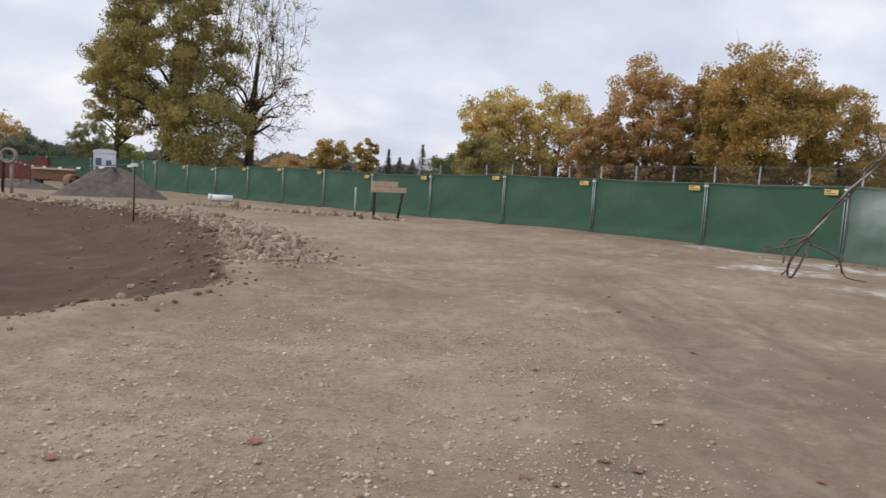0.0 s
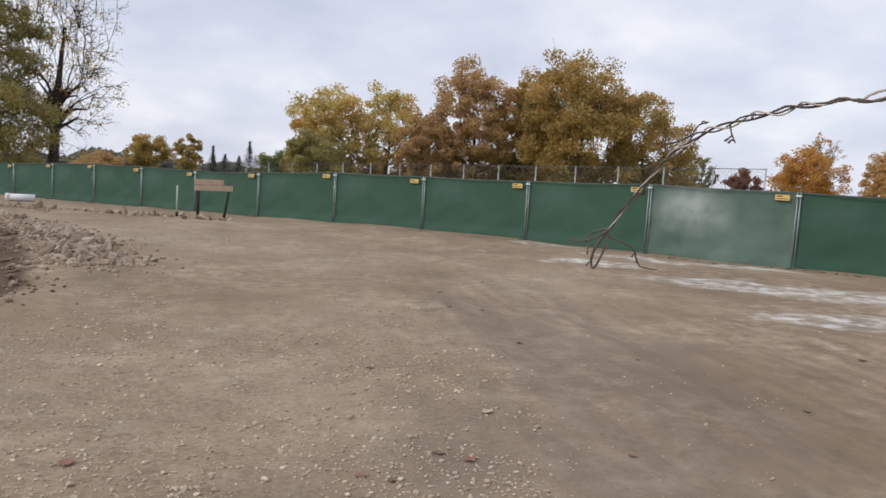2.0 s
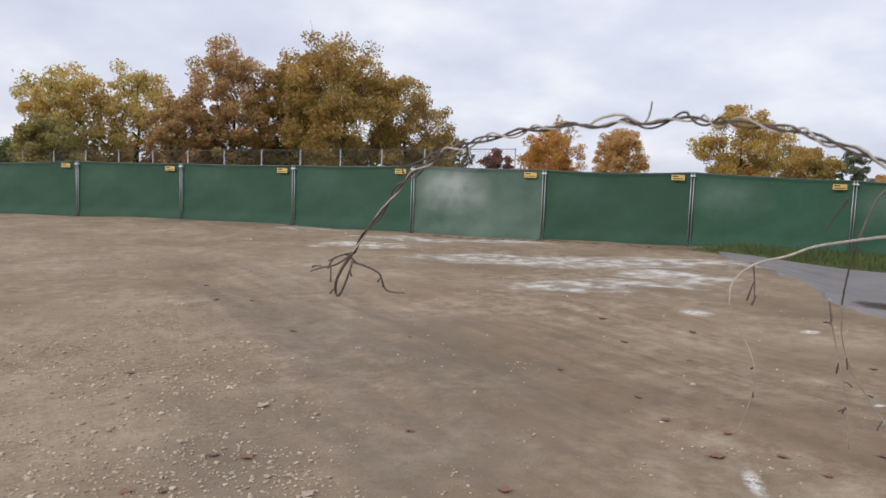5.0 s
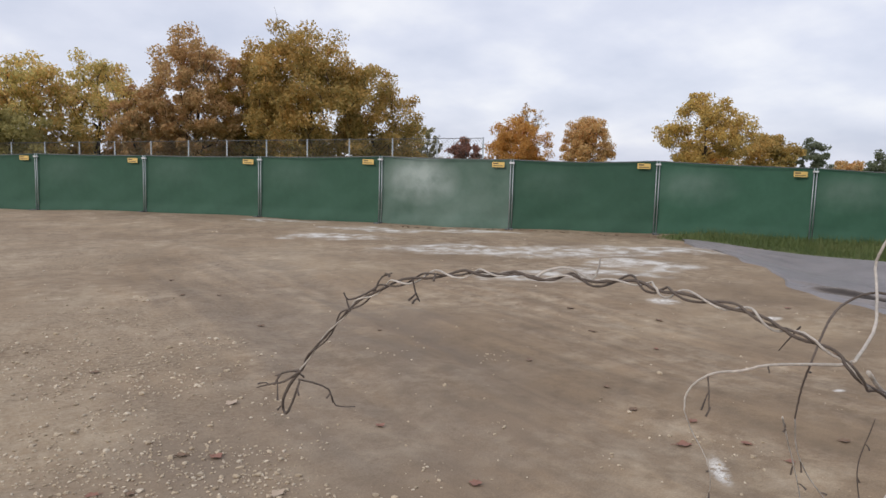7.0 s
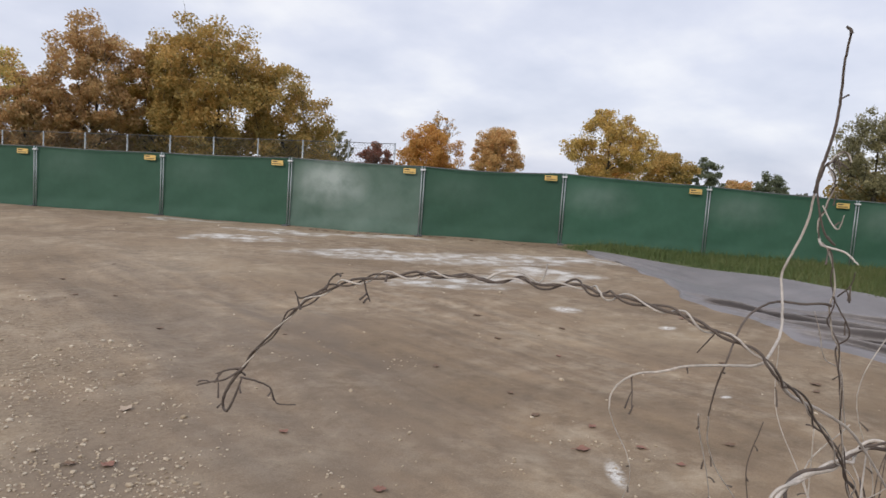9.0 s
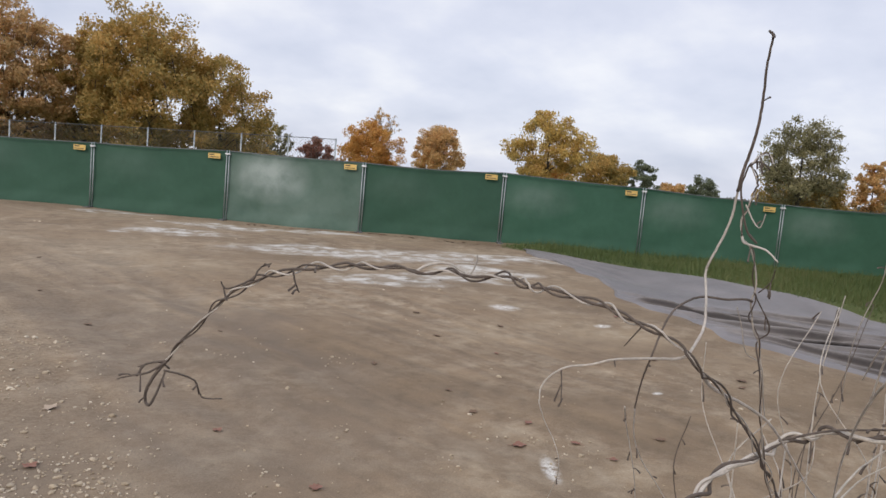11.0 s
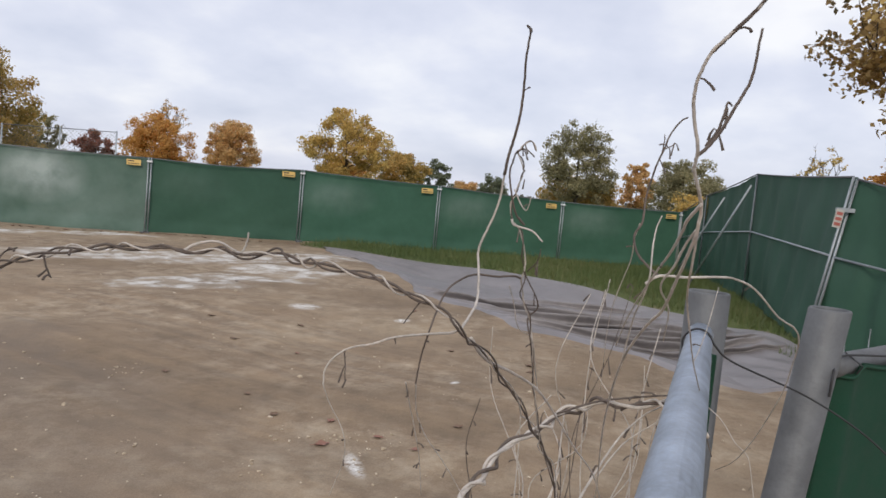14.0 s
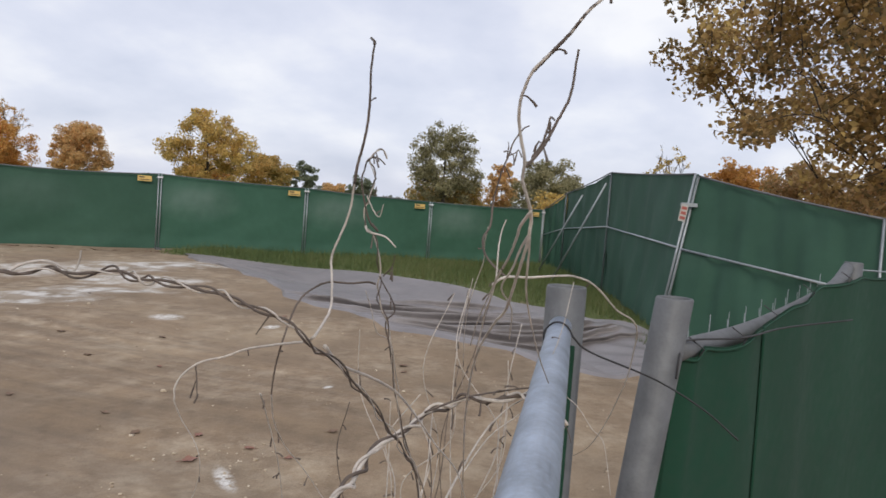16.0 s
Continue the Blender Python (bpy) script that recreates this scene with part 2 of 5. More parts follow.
def screen_material(name, dusty, dust=0.07, tone=1.0):
    """Woven green privacy screen, dust-stained where dusty."""
    m, nd, ln, b = material(name, 0.75)
    tc = nd.new("ShaderNodeTexCoord").outputs["Object"]
    n1, n2 = noise_node(nd, ln, 0.8, 4, 0.6, tc), noise_node(nd, ln, 5, 5, 0.65, tc)
    c = ramp_node(nd, ln, n1, (0.3, (0.026 * tone, 0.080 * tone, 0.050 * tone)), (0.7, (0.036 * tone, 0.100 * tone, 0.064 * tone)))
    c = mix_node(nd, ln, 1.0, c, ramp_node(nd, ln, n2, (0.3, (0.93, 0.94, 0.94)), (0.75, (1.1, 1.08, 1.08))), "MULTIPLY")
    mp = nd.new("ShaderNodeMapping")
    mp.vector_type = "TEXTURE"
    mp.inputs["Location"].default_value = (1.15, 0, 1.3) if dusty else (0.9, 0, 1.3)
    mp.inputs["Scale"].default_value = (1.25, 9, 0.8) if dusty else (1.3, 9, 0.6)
    ln.new(tc, mp.inputs[0])
    g = nd.new("ShaderNodeTexGradient")
    g.gradient_type = "SPHERICAL"
    ln.new(mp.outputs[0], g.inputs[0])
    d = math_node(nd, ln, "MULTIPLY", ramp_node(nd, ln, g.outputs["Fac"], (0.0, 0.0), (0.9, 1.0)), ramp_node(nd, ln, noise_node(nd, ln, 1.7, 4, 0.6, tc), (0.3, 0.35), (0.65, 1.0)))
    if dusty:
        d = math_node(nd, ln, "ADD", d, ramp_node(nd, ln, n1, (0.3, 0.1), (0.7, 0.3)), True)
    c = mix_node(nd, ln, math_node(nd, ln, "MULTIPLY", d, 0.78 if dusty else dust), c, (0.44, 0.50, 0.48))
    ln.new(c, b.inputs["Base Color"])
    w = nd.new("ShaderNodeTexWave")
    w.inputs["Scale"].default_value = 60
    ln.new(tc, w.inputs["Vector"])
    bump_node(nd, ln, b, w.outputs["Fac"], 0.08, 0.003)
    return m


GROUND = ground_material()
SCREEN, SCREEN_DUSTY = screen_material("green_screen", False), screen_material("green_screen_dusty", True)
SCREEN_FADED = screen_material("green_screen_faded", False, 0.22, 1.3)
SCREEN_DARK = plain("deep_green_screen", (0.006, 0.047, 0.025), 0.9, 0, 0.25, 2.5, 0.15, 300)
STEEL = plain("galvanised_steel", (0.38, 0.41, 0.43), 0.5, 0.55, 0.2, 9, 0.1)
STEEL_NEAR = plain("weathered_galvanised_pipe", (0.40, 0.45, 0.52), 0.5, 0.4, 0.4, 22, 0.2, 90)
STEEL_DULL = plain("dull_grey_pipe", (0.15, 0.155, 0.16), 0.62, 0.35, 0.3, 18, 0.25, 120)
WIRE_DARK = plain("dark_wire", (0.05, 0.05, 0.052), 0.55, 0.5, 0.3)
YELLOW = plain("faded_yellow_sign", (0.72, 0.50, 0.16), 0.6, 0, 0.15)
SIGN_WHITE = plain("white_plastic", (0.75, 0.76, 0.77), 0.5, 0, 0.1)
SIGN_INK = plain("sign_ink", (0.10, 0.08, 0.06), 0.6, 0, 0.1)
SIGN_RED = plain("faded_red_print", (0.38, 0.10, 0.08), 0.6, 0, 0.2)
TARP = plain("grey_geotextile", (0.212, 0.194, 0.192), 0.5, 0, 0.3, 0.9, 0.3, 60)
VINE_PALE = plain("dry_pale_vine", (0.50, 0.45, 0.40), 0.7, 0, 0.5, 60, 0.3, 900)
VINE_DARK = plain("dry_brown_vine", (0.115, 0.09, 0.075), 0.85, 0, 0.5, 90, 0.3, 900)
BARK = plain("bark", (0.062, 0.05, 0.04), 0.95, 0, 0.35, 3, 0.5, 20)
WOOD = plain("weathered_plank", (0.55, 0.41, 0.29), 0.8, 0, 0.25, 5, 0.3, 60)
STAKE = plain("dark_stake", (0.03, 0.024, 0.02), 0.85, 0, 0.3, 10)
WHITE_POST = plain("pale_grey_stake", (0.48, 0.47, 0.43), 0.7, 0, 0.2, 10)
TOILET = plain("white_moulded_plastic", (0.78, 0.80, 0.84), 0.45, 0, 0.08, 3)
TOILET_BLUE = plain("blue_grey_plastic", (0.10, 0.15, 0.24), 0.5, 0, 0.15, 3)
RED_BROWN = plain("red_brown_masonry", (0.19, 0.062, 0.048), 0.9, 0, 0.3, 4, 0.3)
RUST = plain("rusty_steel", (0.22, 0.12, 0.075), 0.85, 0.1, 0.35, 6, 0.3)
CONCRETE = plain("grey_concrete", (0.28, 0.25, 0.23), 0.9, 0, 0.25, 6, 0.3)
GRAVEL_PILE = plain("grey_gravel", (0.125, 0.104, 0.090), 0.95, 0, 0.45, 4, 1.0, 14)
ROCK = stone("rubble_stone", (0.25, 0.185, 0.13), (0.44, 0.355, 0.265), (0.33, 0.255, 0.19), (0.58, 0.50, 0.41), (0.38, 0.30, 0.22))
PEBBLE = stone("pebbles", (0.36, 0.29, 0.205), (0.58, 0.49, 0.37), (0.45, 0.37, 0.27), (0.74, 0.66, 0.54), (0.52, 0.43, 0.32))
CLOD = stone("soil_clods", (0.12, 0.075, 0.045), (0.30, 0.23, 0.165), (0.17, 0.115, 0.075), (0.40, 0.32, 0.24))
GRASS = foliage("grass", (0.06, 0.10, 0.02), (0.10, 0.14, 0.03), (0.16, 0.16, 0.05), through=0.2, gain=1.2)
DEAD_LEAF = foliage("fallen_leaf_red", (0.24, 0.095, 0.06), (0.31, 0.14, 0.085), through=0.1, gain=1.15)
DEAD_LEAF_B = foliage("fallen_leaf_brown", (0.15, 0.085, 0.05), (0.24, 0.14, 0.075), through=0.1, gain=1.15)
DEAD_LEAF_P = foliage("fallen_leaf_pale", (0.42, 0.30, 0.2), (0.5, 0.38, 0.27), through=0.1, gain=1.15)
L_OLIVE = foliage("leaves_olive_gold", (0.105, 0.09, 0.022), (0.175, 0.125, 0.025), (0.25, 0.155, 0.03), (0.31, 0.185, 0.04), gain=2.55)
L_RUST = foliage("leaves_rust", (0.13, 0.10, 0.033), (0.19, 0.12, 0.042), (0.235, 0.138, 0.05), (0.25, 0.18, 0.065))
L_MIXED = foliage("leaves_green_gold", (0.11, 0.105, 0.026), (0.175, 0.145, 0.035), (0.24, 0.17, 0.045), (0.27, 0.16, 0.06), gain=3.6)
L_GREEN = foliage("leaves_dull_green", (0.05, 0.075, 0.018), (0.085, 0.105, 0.026), (0.14, 0.135, 0.03), (0.21, 0.165, 0.035))
L_ORANGE = foliage("leaves_orange", (0.30, 0.15, 0.02), (0.42, 0.20, 0.024), (0.50, 0.26, 0.035), (0.36, 0.2, 0.04), gain=1.55)
L_BROWN = foliage("leaves_brown", (0.15, 0.10, 0.035), (0.23, 0.145, 0.045), (0.28, 0.16, 0.05), (0.19, 0.14, 0.05))
L_YELLOW = foliage("leaves_yellow", (0.16, 0.135, 0.035), (0.30, 0.21, 0.05), (0.40, 0.27, 0.05), (0.28, 0.16, 0.04), gain=2.0)
L_RED = foliage("leaves_dark_red", (0.16, 0.05, 0.03), (0.23, 0.08, 0.045), (0.18, 0.10, 0.05), gain=1.7)
L_GREY = foliage("leaves_grey_green", (0.085, 0.080, 0.038), (0.12, 0.108, 0.05), (0.165, 0.14, 0.06), gain=2.9)
# far leaves paled and greyed: distance haze put into the colour
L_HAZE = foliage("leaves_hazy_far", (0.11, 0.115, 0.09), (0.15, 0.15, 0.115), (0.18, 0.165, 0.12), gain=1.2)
L_OAK = foliage("leaves_oak_brown", (0.055, 0.045, 0.016), (0.11, 0.075, 0.024), (0.19, 0.11, 0.03), (0.26, 0.17, 0.04), (0.34, 0.24, 0.06), gain=2.3)
L_TALL = foliage("leaves_olive_yellow", (0.095, 0.09, 0.025), (0.15, 0.13, 0.035), (0.19, 0.155, 0.04), (0.24, 0.17, 0.05), gain=2.6)
L_DARK = foliage("leaves_dark_green", (0.05, 0.06, 0.035), (0.07, 0.08, 0.045), (0.095, 0.10, 0.05))


# ---------------------------------------------------------------- building helpers
class Geo:
    """Vertices and faces of one mesh, gathered piece by piece."""

    def __init__(self):
        self.v, self.f = [], []

    def add(self, vs, fs):
        o = len(self.v)
        self.v += [tuple(p) for p in vs]
        self.f += [tuple(o + i for i in q) for q in fs]
        return self

    def box(self, x0, y0, z0, x1, y1, z1, c=0.0):
        """A box; c bevels its upright and long edges."""
        bm = bmesh.new()
        bmesh.ops.create_cube(bm, size=1, matrix=Matrix.Translation(((x0 + x1) / 2, (y0 + y1) / 2, (z0 + z1) / 2)) @ Matrix.Diagonal((x1 - x0, y1 - y0, z1 - z0, 1)))
        if c:
            bmesh.ops.bevel(bm, geom=bm.edges[:], offset=c, segments=2, affect="EDGES")
        bm.verts.index_update()
        self.add([v.co for v in bm.verts], [[v.index for v in f.verts] for f in bm.faces])
        bm.free()
        return self

    def tube(self, pts, r0, r1=None, sides=8, caps=True):
        """A round bar along a line of points, tapering from r0 to r1."""
        r1 = r0 if r1 is None else r1
        P = np.array([tuple(p) for p in pts], float)
        n = len(P)
        T = np.gradient(P, axis=0)
        T /= np.linalg.norm(T, axis=1)[:, None] + 1e-12
        a = np.array((0, 0, 1.0)) if abs(T[0][2]) < 0.9 else np.array((1.0, 0, 0))
        vs, u = [], np.cross(T[0], a)
        ang = np.arange(sides) * 2 * np.pi / sides
        for i in range(n):
            u = u - T[i] * (u @ T[i])
            u /= np.linalg.norm(u) + 1e-12
            w = np.cross(T[i], u)
            r = r0 + (r1 - r0) * i / (n - 1)
            vs += list(P[i] + r * (np.cos(ang)[:, None] * u + np.sin(ang)[:, None] * w))
        fs = [(i * sides + k, i * sides + (k + 1) % sides, (i + 1) * sides + (k + 1) % sides, (i + 1) * sides + k) for i in range(n - 1) for k in range(sides)]
        if caps:
            fs += [tuple(range(sides - 1, -1, -1)), tuple((n - 1) * sides + k for k in range(sides))]
        return self.add(vs, fs)

    def mesh(self, name, smooth=False):
        me = bpy.data.meshes.new(name)
        me.from_pydata(self.v, [], self.f)
        if smooth:
            me.polygons.foreach_set("use_smooth", [True] * len(me.polygons))
        return me


def part(name, geo, mat, parent=None, label="", smooth=False, kind=""):
    me = geo.mesh(name, smooth) if isinstance(geo, Geo) else geo
    if mat is not None and not me.materials:
        me.materials.append(mat)
    ob = new(name, me)
    if parent is not None:
        ob.parent = parent
    return tagged(ob, label, "", "", kind)


def thing(name, m, label, category, group="", kind=""):
    ob = new(name)
    ob.empty_display_size = 0.1
    ob.matrix_world = m
    return tagged(ob, label, category, group, kind)


def spline(pts, per=6):
    """A smooth line through control points."""
    P = [Vector(p) for p in pts]
    P = [P[0] * 2 - P[1], *P, P[-1] * 2 - P[-2]]
    out = []
    for i in range(1, len(P) - 2):
        a, b, c, d = P[i - 1:i + 3]
        for k in range(per):
            t = k / per
            out.append(0.5 * ((2 * b) + (c - a) * t + (2 * a - 5 * b + 4 * c - d) * t * t + (3 * b - a - 3 * c + d) * t ** 3))
    return out + [P[-2]]


def polar(az, dist, z=0.0):
    return Vector((dist * math.sin(radians(az)), dist * math.cos(radians(az)), z))


# ---------------------------------------------------------------- ground
PIT = [(-4.6, 7.2), (-3.9, 8.4), (-3.35, 9.4), (-3.25, 10.8), (-3.9, 13.2), (-4.6, 15.2), (-5.7, 18.2), (-7.4, 21.6), (-9.4, 22.8), (-12.3, 25.0), (-16, 25.2), (-32, 26), (-32, 2), (-9, 4.5)]
TURF = [(14.6, 12.3), (15.3, 10.4), (15.8, 8.2), (15.5, 5.4), (15.1, 3.7), (12.9, 1.15), (10.5, 0.3), (10.3, -0.9), (18.2, 1.8), (23.5, 4.0), (26, 5.5), (16.6, 13.2)]


def inside(poly, X, Y):
    """Signed distance to an outline, positive inside."""
    d, ins = np.full(X.shape, 1e9), np.zeros(X.shape, bool)
    for (ax, ay), (bx, by) in zip(poly, poly[1:] + poly[:1]):
        ex, ey = bx - ax, by - ay
        t = np.clip(((X - ax) * ex + (Y - ay) * ey) / (ex * ex + ey * ey), 0, 1)
        d = np.minimum(d, np.hypot(X - ax - t * ex, Y - ay - t * ey))
        if ay != by:
            ins ^= ((ay > Y) != (by > Y)) & (X < (bx - ax) * (Y - ay) / (by - ay) + ax)
    return np.where(ins, d, -d)


def step(a, b, x):
    t = np.clip((x - a) / (b - a), 0, 1)
    return t * t * (3 - 2 * t)


def height(X, Y):
    """The lie of the land."""
    X, Y = np.asarray(X, float), np.asarray(Y, float)
    z = -0.024 * np.clip(Y - 24, 0, 26) + 0.09 * np.exp(-((X - 14) ** 2 + (Y - 14) ** 2) / 60) + 0.085 * np.exp(-((X - 6) ** 2 / 70 + (Y - 23.5) ** 2 / 26))
    r = np.hypot(X, Y)
    amp = np.clip(r / 10, 0.25, 1) * np.clip(60 / (r + 1), 0, 1)
    z += amp * 0.018 * (np.sin(1.1 * X + 0.7 * Y) + np.sin(0.6 * X - 1.3 * Y + 1) + 0.6 * np.sin(2.3 * X + 1.9 * Y + 2))
    z += -0.035 * np.exp(-((X - 0.06 * Y - 2.45) / 0.25) ** 2) * (r < 16) - 0.035 * np.exp(-((X - 0.06 * Y - 3.75) / 0.25) ** 2) * (r < 16)
    wob = 0.25 * np.sin(1.7 * X + 0.4) * np.sin(1.3 * Y) + 0.12 * np.sin(4.1 * X + 3.3 * Y)
    d = inside(PIT, X, Y) + wob
    z += -0.50 * step(0.0, 2.8, d) + 0.10 * np.exp(-((d + 0.5) / 0.6) ** 2) + 0.05 * step(0, 1, d) * np.sin(3.1 * X + 1.1) * np.sin(2.7 * Y)
    z += -0.22 * step(0, 1.6, inside(TARP_AREA, X, Y))
    return z


TARP_AREA = [(14.6, 11.6), (15.2, 9.8), (15.7, 8.0), (15.5, 5.4), (16.4, 3.6), (13.7, 1.1), (10.4, 0.4), (8.2, 0.2), (8.4, 1.0), (9.1, 2.3), (9.5, 4.0), (10.1, 5.2), (10.9, 6.7), (12.5, 8.2), (13.6, 10.2)]


def build_ground():
    R = np.concatenate([[0.0], np.geomspace(0.5, 70, 190), np.geomspace(75, 3200, 26)])
    # finer sectors where the camera looks
    az = np.concatenate([np.arange(-40, 112, 0.45), np.arange(112, 320, 4.0)])
    A = np.radians(az)
    X, Y = R[:, None] * np.sin(A)[None], R[:, None] * np.cos(A)[None]
    Z = height(X, Y)
    n, k = len(A), len(R)
    me = bpy.data.meshes.new("ground")
    faces = [(i * n + j, (i + 1) * n + j, (i + 1) * n + (j + 1) % n, i * n + (j + 1) % n) for i in range(1, k - 1) for j in range(n)]
    faces += [(0, n + j, n + (j + 1) % n) for j in range(n)]
    verts = np.stack([X.ravel(), Y.ravel(), Z.ravel()], 1)
    me.from_pydata(verts.tolist(), [], [f[::-1] for f in faces])
    me.polygons.foreach_set("use_smooth", [True] * len(me.polygons))
    far = np.clip((np.hypot(X, Y) - 60) / 10, 0, 1)
    behind = step(-0.5, 0.8, (0.70 * X + 0.64 * Y - 22.0)) * (X > 3) * (np.hypot(X, Y) > 18)
    for name, val in (("soil", 0.5 + 0.9 * inside(PIT, X, Y)), ("turf", np.maximum.reduce([0.5 + 0.6 * inside(TURF, X, Y), far, behind]))):
        at = me.attributes.new(name, "FLOAT", "POINT")
        at.data.foreach_set("value", np.clip(val, 0, 1).ravel().astype(np.float32))
    me.materials.append(GROUND)
    return tagged(new("ground", me), "bare packed dirt ground with gravel and lime stains", "ground", "", "structure")


build_ground()


def gz(x, y):
    return float(height(np.array([x]), np.array([y]))[0])


# ---------------------------------------------------------------- temporary fence with green screens
def post_at(az, dist, foot_el, top_el):
    p = polar(az, dist)
    return Vector((p.x, p.y, gz(p.x, p.y) - 0.02)), 1.85 + dist * math.tan(radians(top_el))


def fence_panel(a, b, ta, tb, dusty=False, faded=False, sag=0.03, sign=True, seed=0, brace_side=-1, label=""):
    """One panel from foot a to foot b, with tops at heights ta and tb: tube frame, screen tied behind, sign and clamp."""
    rnd = random.Random(seed)
    d = Vector((b.x - a.x, b.y - a.y, 0))
    w = d.length - 0.07
    ang = math.degrees(math.atan2(d.y, d.x))
    root = thing("temporary_fence", pose(a.x + d.normalized().x * 0.035, a.y + d.normalized().y * 0.035, a.z, 0, 0, ang),
                 label or ("green screened temporary fence panel, dusted white" if dusty else "green screened temporary fence panel on bare dirt"), "fence", "temporary fence")
    h0, h1, dz = ta - a.z, tb - a.z, b.z - a.z
    r = 0.021
    part("post", Geo().tube([(0, 0, 0), (0, 0, h0)], r * 0.70), STEEL, root, "", True)
    part("post", Geo().tube([(w, 0, dz), (w, 0, h1)], r * 0.70), STEEL, root, "", True)
    top = [(w * t, 0, h0 + (h1 - h0) * t - sag * 4 * t * (1 - t)) for t in np.linspace(0, 1, 9)]
    part("top_rail", Geo().tube([(x, y, z - 0.012) for x, y, z in top], 0.012), STEEL_DULL, root, "", True)
    part("bottom_rail", Geo().tube([(0, 0.10, 0.10), (w, 0.10, dz + 0.10)], 0.014), STEEL, root, "", True)
    for x, z in ((0, 0), (w, dz)):
        part("foot", Geo().box(x - 0.045, -0.32, z, x + 0.045, 0.32, z + 0.05, 0.008), STEEL_DULL, root)
    # screen hung behind the frame, slack and wrinkled
    nx, nz = 34, 14
    vs, ph, ph2 = [], rnd.uniform(0, 6), rnd.uniform(0, 6)
    for j in range(nz + 1):
        for i in range(nx + 1):
            s, t = i / nx, j / nz
            lo = dz * s - 0.01 + 0.02 * math.sin(9 * s + ph)
            hi = h0 + (h1 - h0) * s - sag * 4 * s * (1 - s) + 0.005
            bag = 0.03 + math.sin(math.pi * s) * (0.035 + 0.035 * (1 - t) * math.sin(5 * s + ph)) + 0.012 * math.sin(11 * s + 6 * t + ph2) + 0.010 * math.sin(17 * (s - t) + ph) * (1 - t)
            vs.append((s * (w + 0.076) - 0.038, (0.026 if t > 0.12 else -0.022) + max(0.0, bag), lo + (hi - lo) * t))
    fs = [(j * (nx + 1) + i, j * (nx + 1) + i + 1, (j + 1) * (nx + 1) + i + 1, (j + 1) * (nx + 1) + i) for j in range(nz) for i in range(nx)]
    back = [(x, y + 0.004, z) for x, y, z in vs]
    g = Geo().add(vs, fs).add(back, [q[::-1] for q in fs])
    part("screen", g, SCREEN_DUSTY if dusty else SCREEN_FADED if faded else SCREEN, root, "", True)
    if sign:
        x0 = w - 0.52 + rnd.uniform(-0.03, 0.03)
        z0 = h1 - 0.235 + rnd.uniform(-0.015, 0.015)
        s = part("sign", Geo().box(x0, -0.034, z0, x0 + 0.34, -0.026, z0 + 0.14, 0.003), YELLOW, root, "small faded yellow sign")
        part("print_bar", Geo().box(x0 + 0.03, -0.037, z0 + 0.085, x0 + 0.17, -0.0345, z0 + 0.118), SIGN_INK, s)
        part("print_bar", Geo().box(x0 + 0.03, -0.037, z0 + 0.03, x0 + 0.30, -0.0345, z0 + 0.05), SIGN_INK, s)
    part("clamp", Geo().box(w - 0.03, -0.05, h1 - 0.12, w + 0.10, 0.045, h1 - 0.075, 0.006), SIGN_WHITE, root, "white coupler clamp")
    return root


LINE = [(-22.9, 61.5, -0.45), (-22.2, 58.0, -0.47), (-21.4, 54.2, -0.48), (-19.22, 50.3, -0.65), (-17.25, 46.7, -0.72), (-14.95, 43.2, -0.56),
        (-12.39, 39.7, -0.47), (-9.32, 36.4, -0.48), (-5.66, 33.1, -0.55), (-1.15, 30.0, -0.43), (4.55, 27.3, -0.12), (11.36, 24.9, -0.05), (19.42, 22.9, 0.07),
        (28.5, 21.2, 0.35), (38.6, 20.2, 0.36), (49.45, 20.5, 0.52), (59.95, 21.4, 0.28), (69.5, 22.8, -0.05), (78.2, 24.4, -0.02)]
nodes = [post_at(az, d, 0, el) for az, d, el in LINE]
for i, ((a, ta), (b, tb)) in enumerate(zip(nodes, nodes[1:])):
    fence_panel(a, b, ta, tb, dusty=i == 13, faded=i > 14, sag=0.05 if i in (8, 14) else 0.02, seed=i)
# far run beyond the gravel heap
back = [(-22.9, 61.5, -0.45), (-25.6, 63.0, -0.5), (-28.3, 65.0, -0.55), (-31.0, 67.5, -0.62), (-33.8, 70.5, -0.7), (-36.6, 74.0, -0.75)]
nodes = [post_at(az, d, 0, el) for az, d, el in back]
for i, ((a, ta), (b, tb)) in enumerate(zip(nodes, nodes[1:])):
    fence_panel(b, a, tb, ta, seed=40 + i, sign=False)


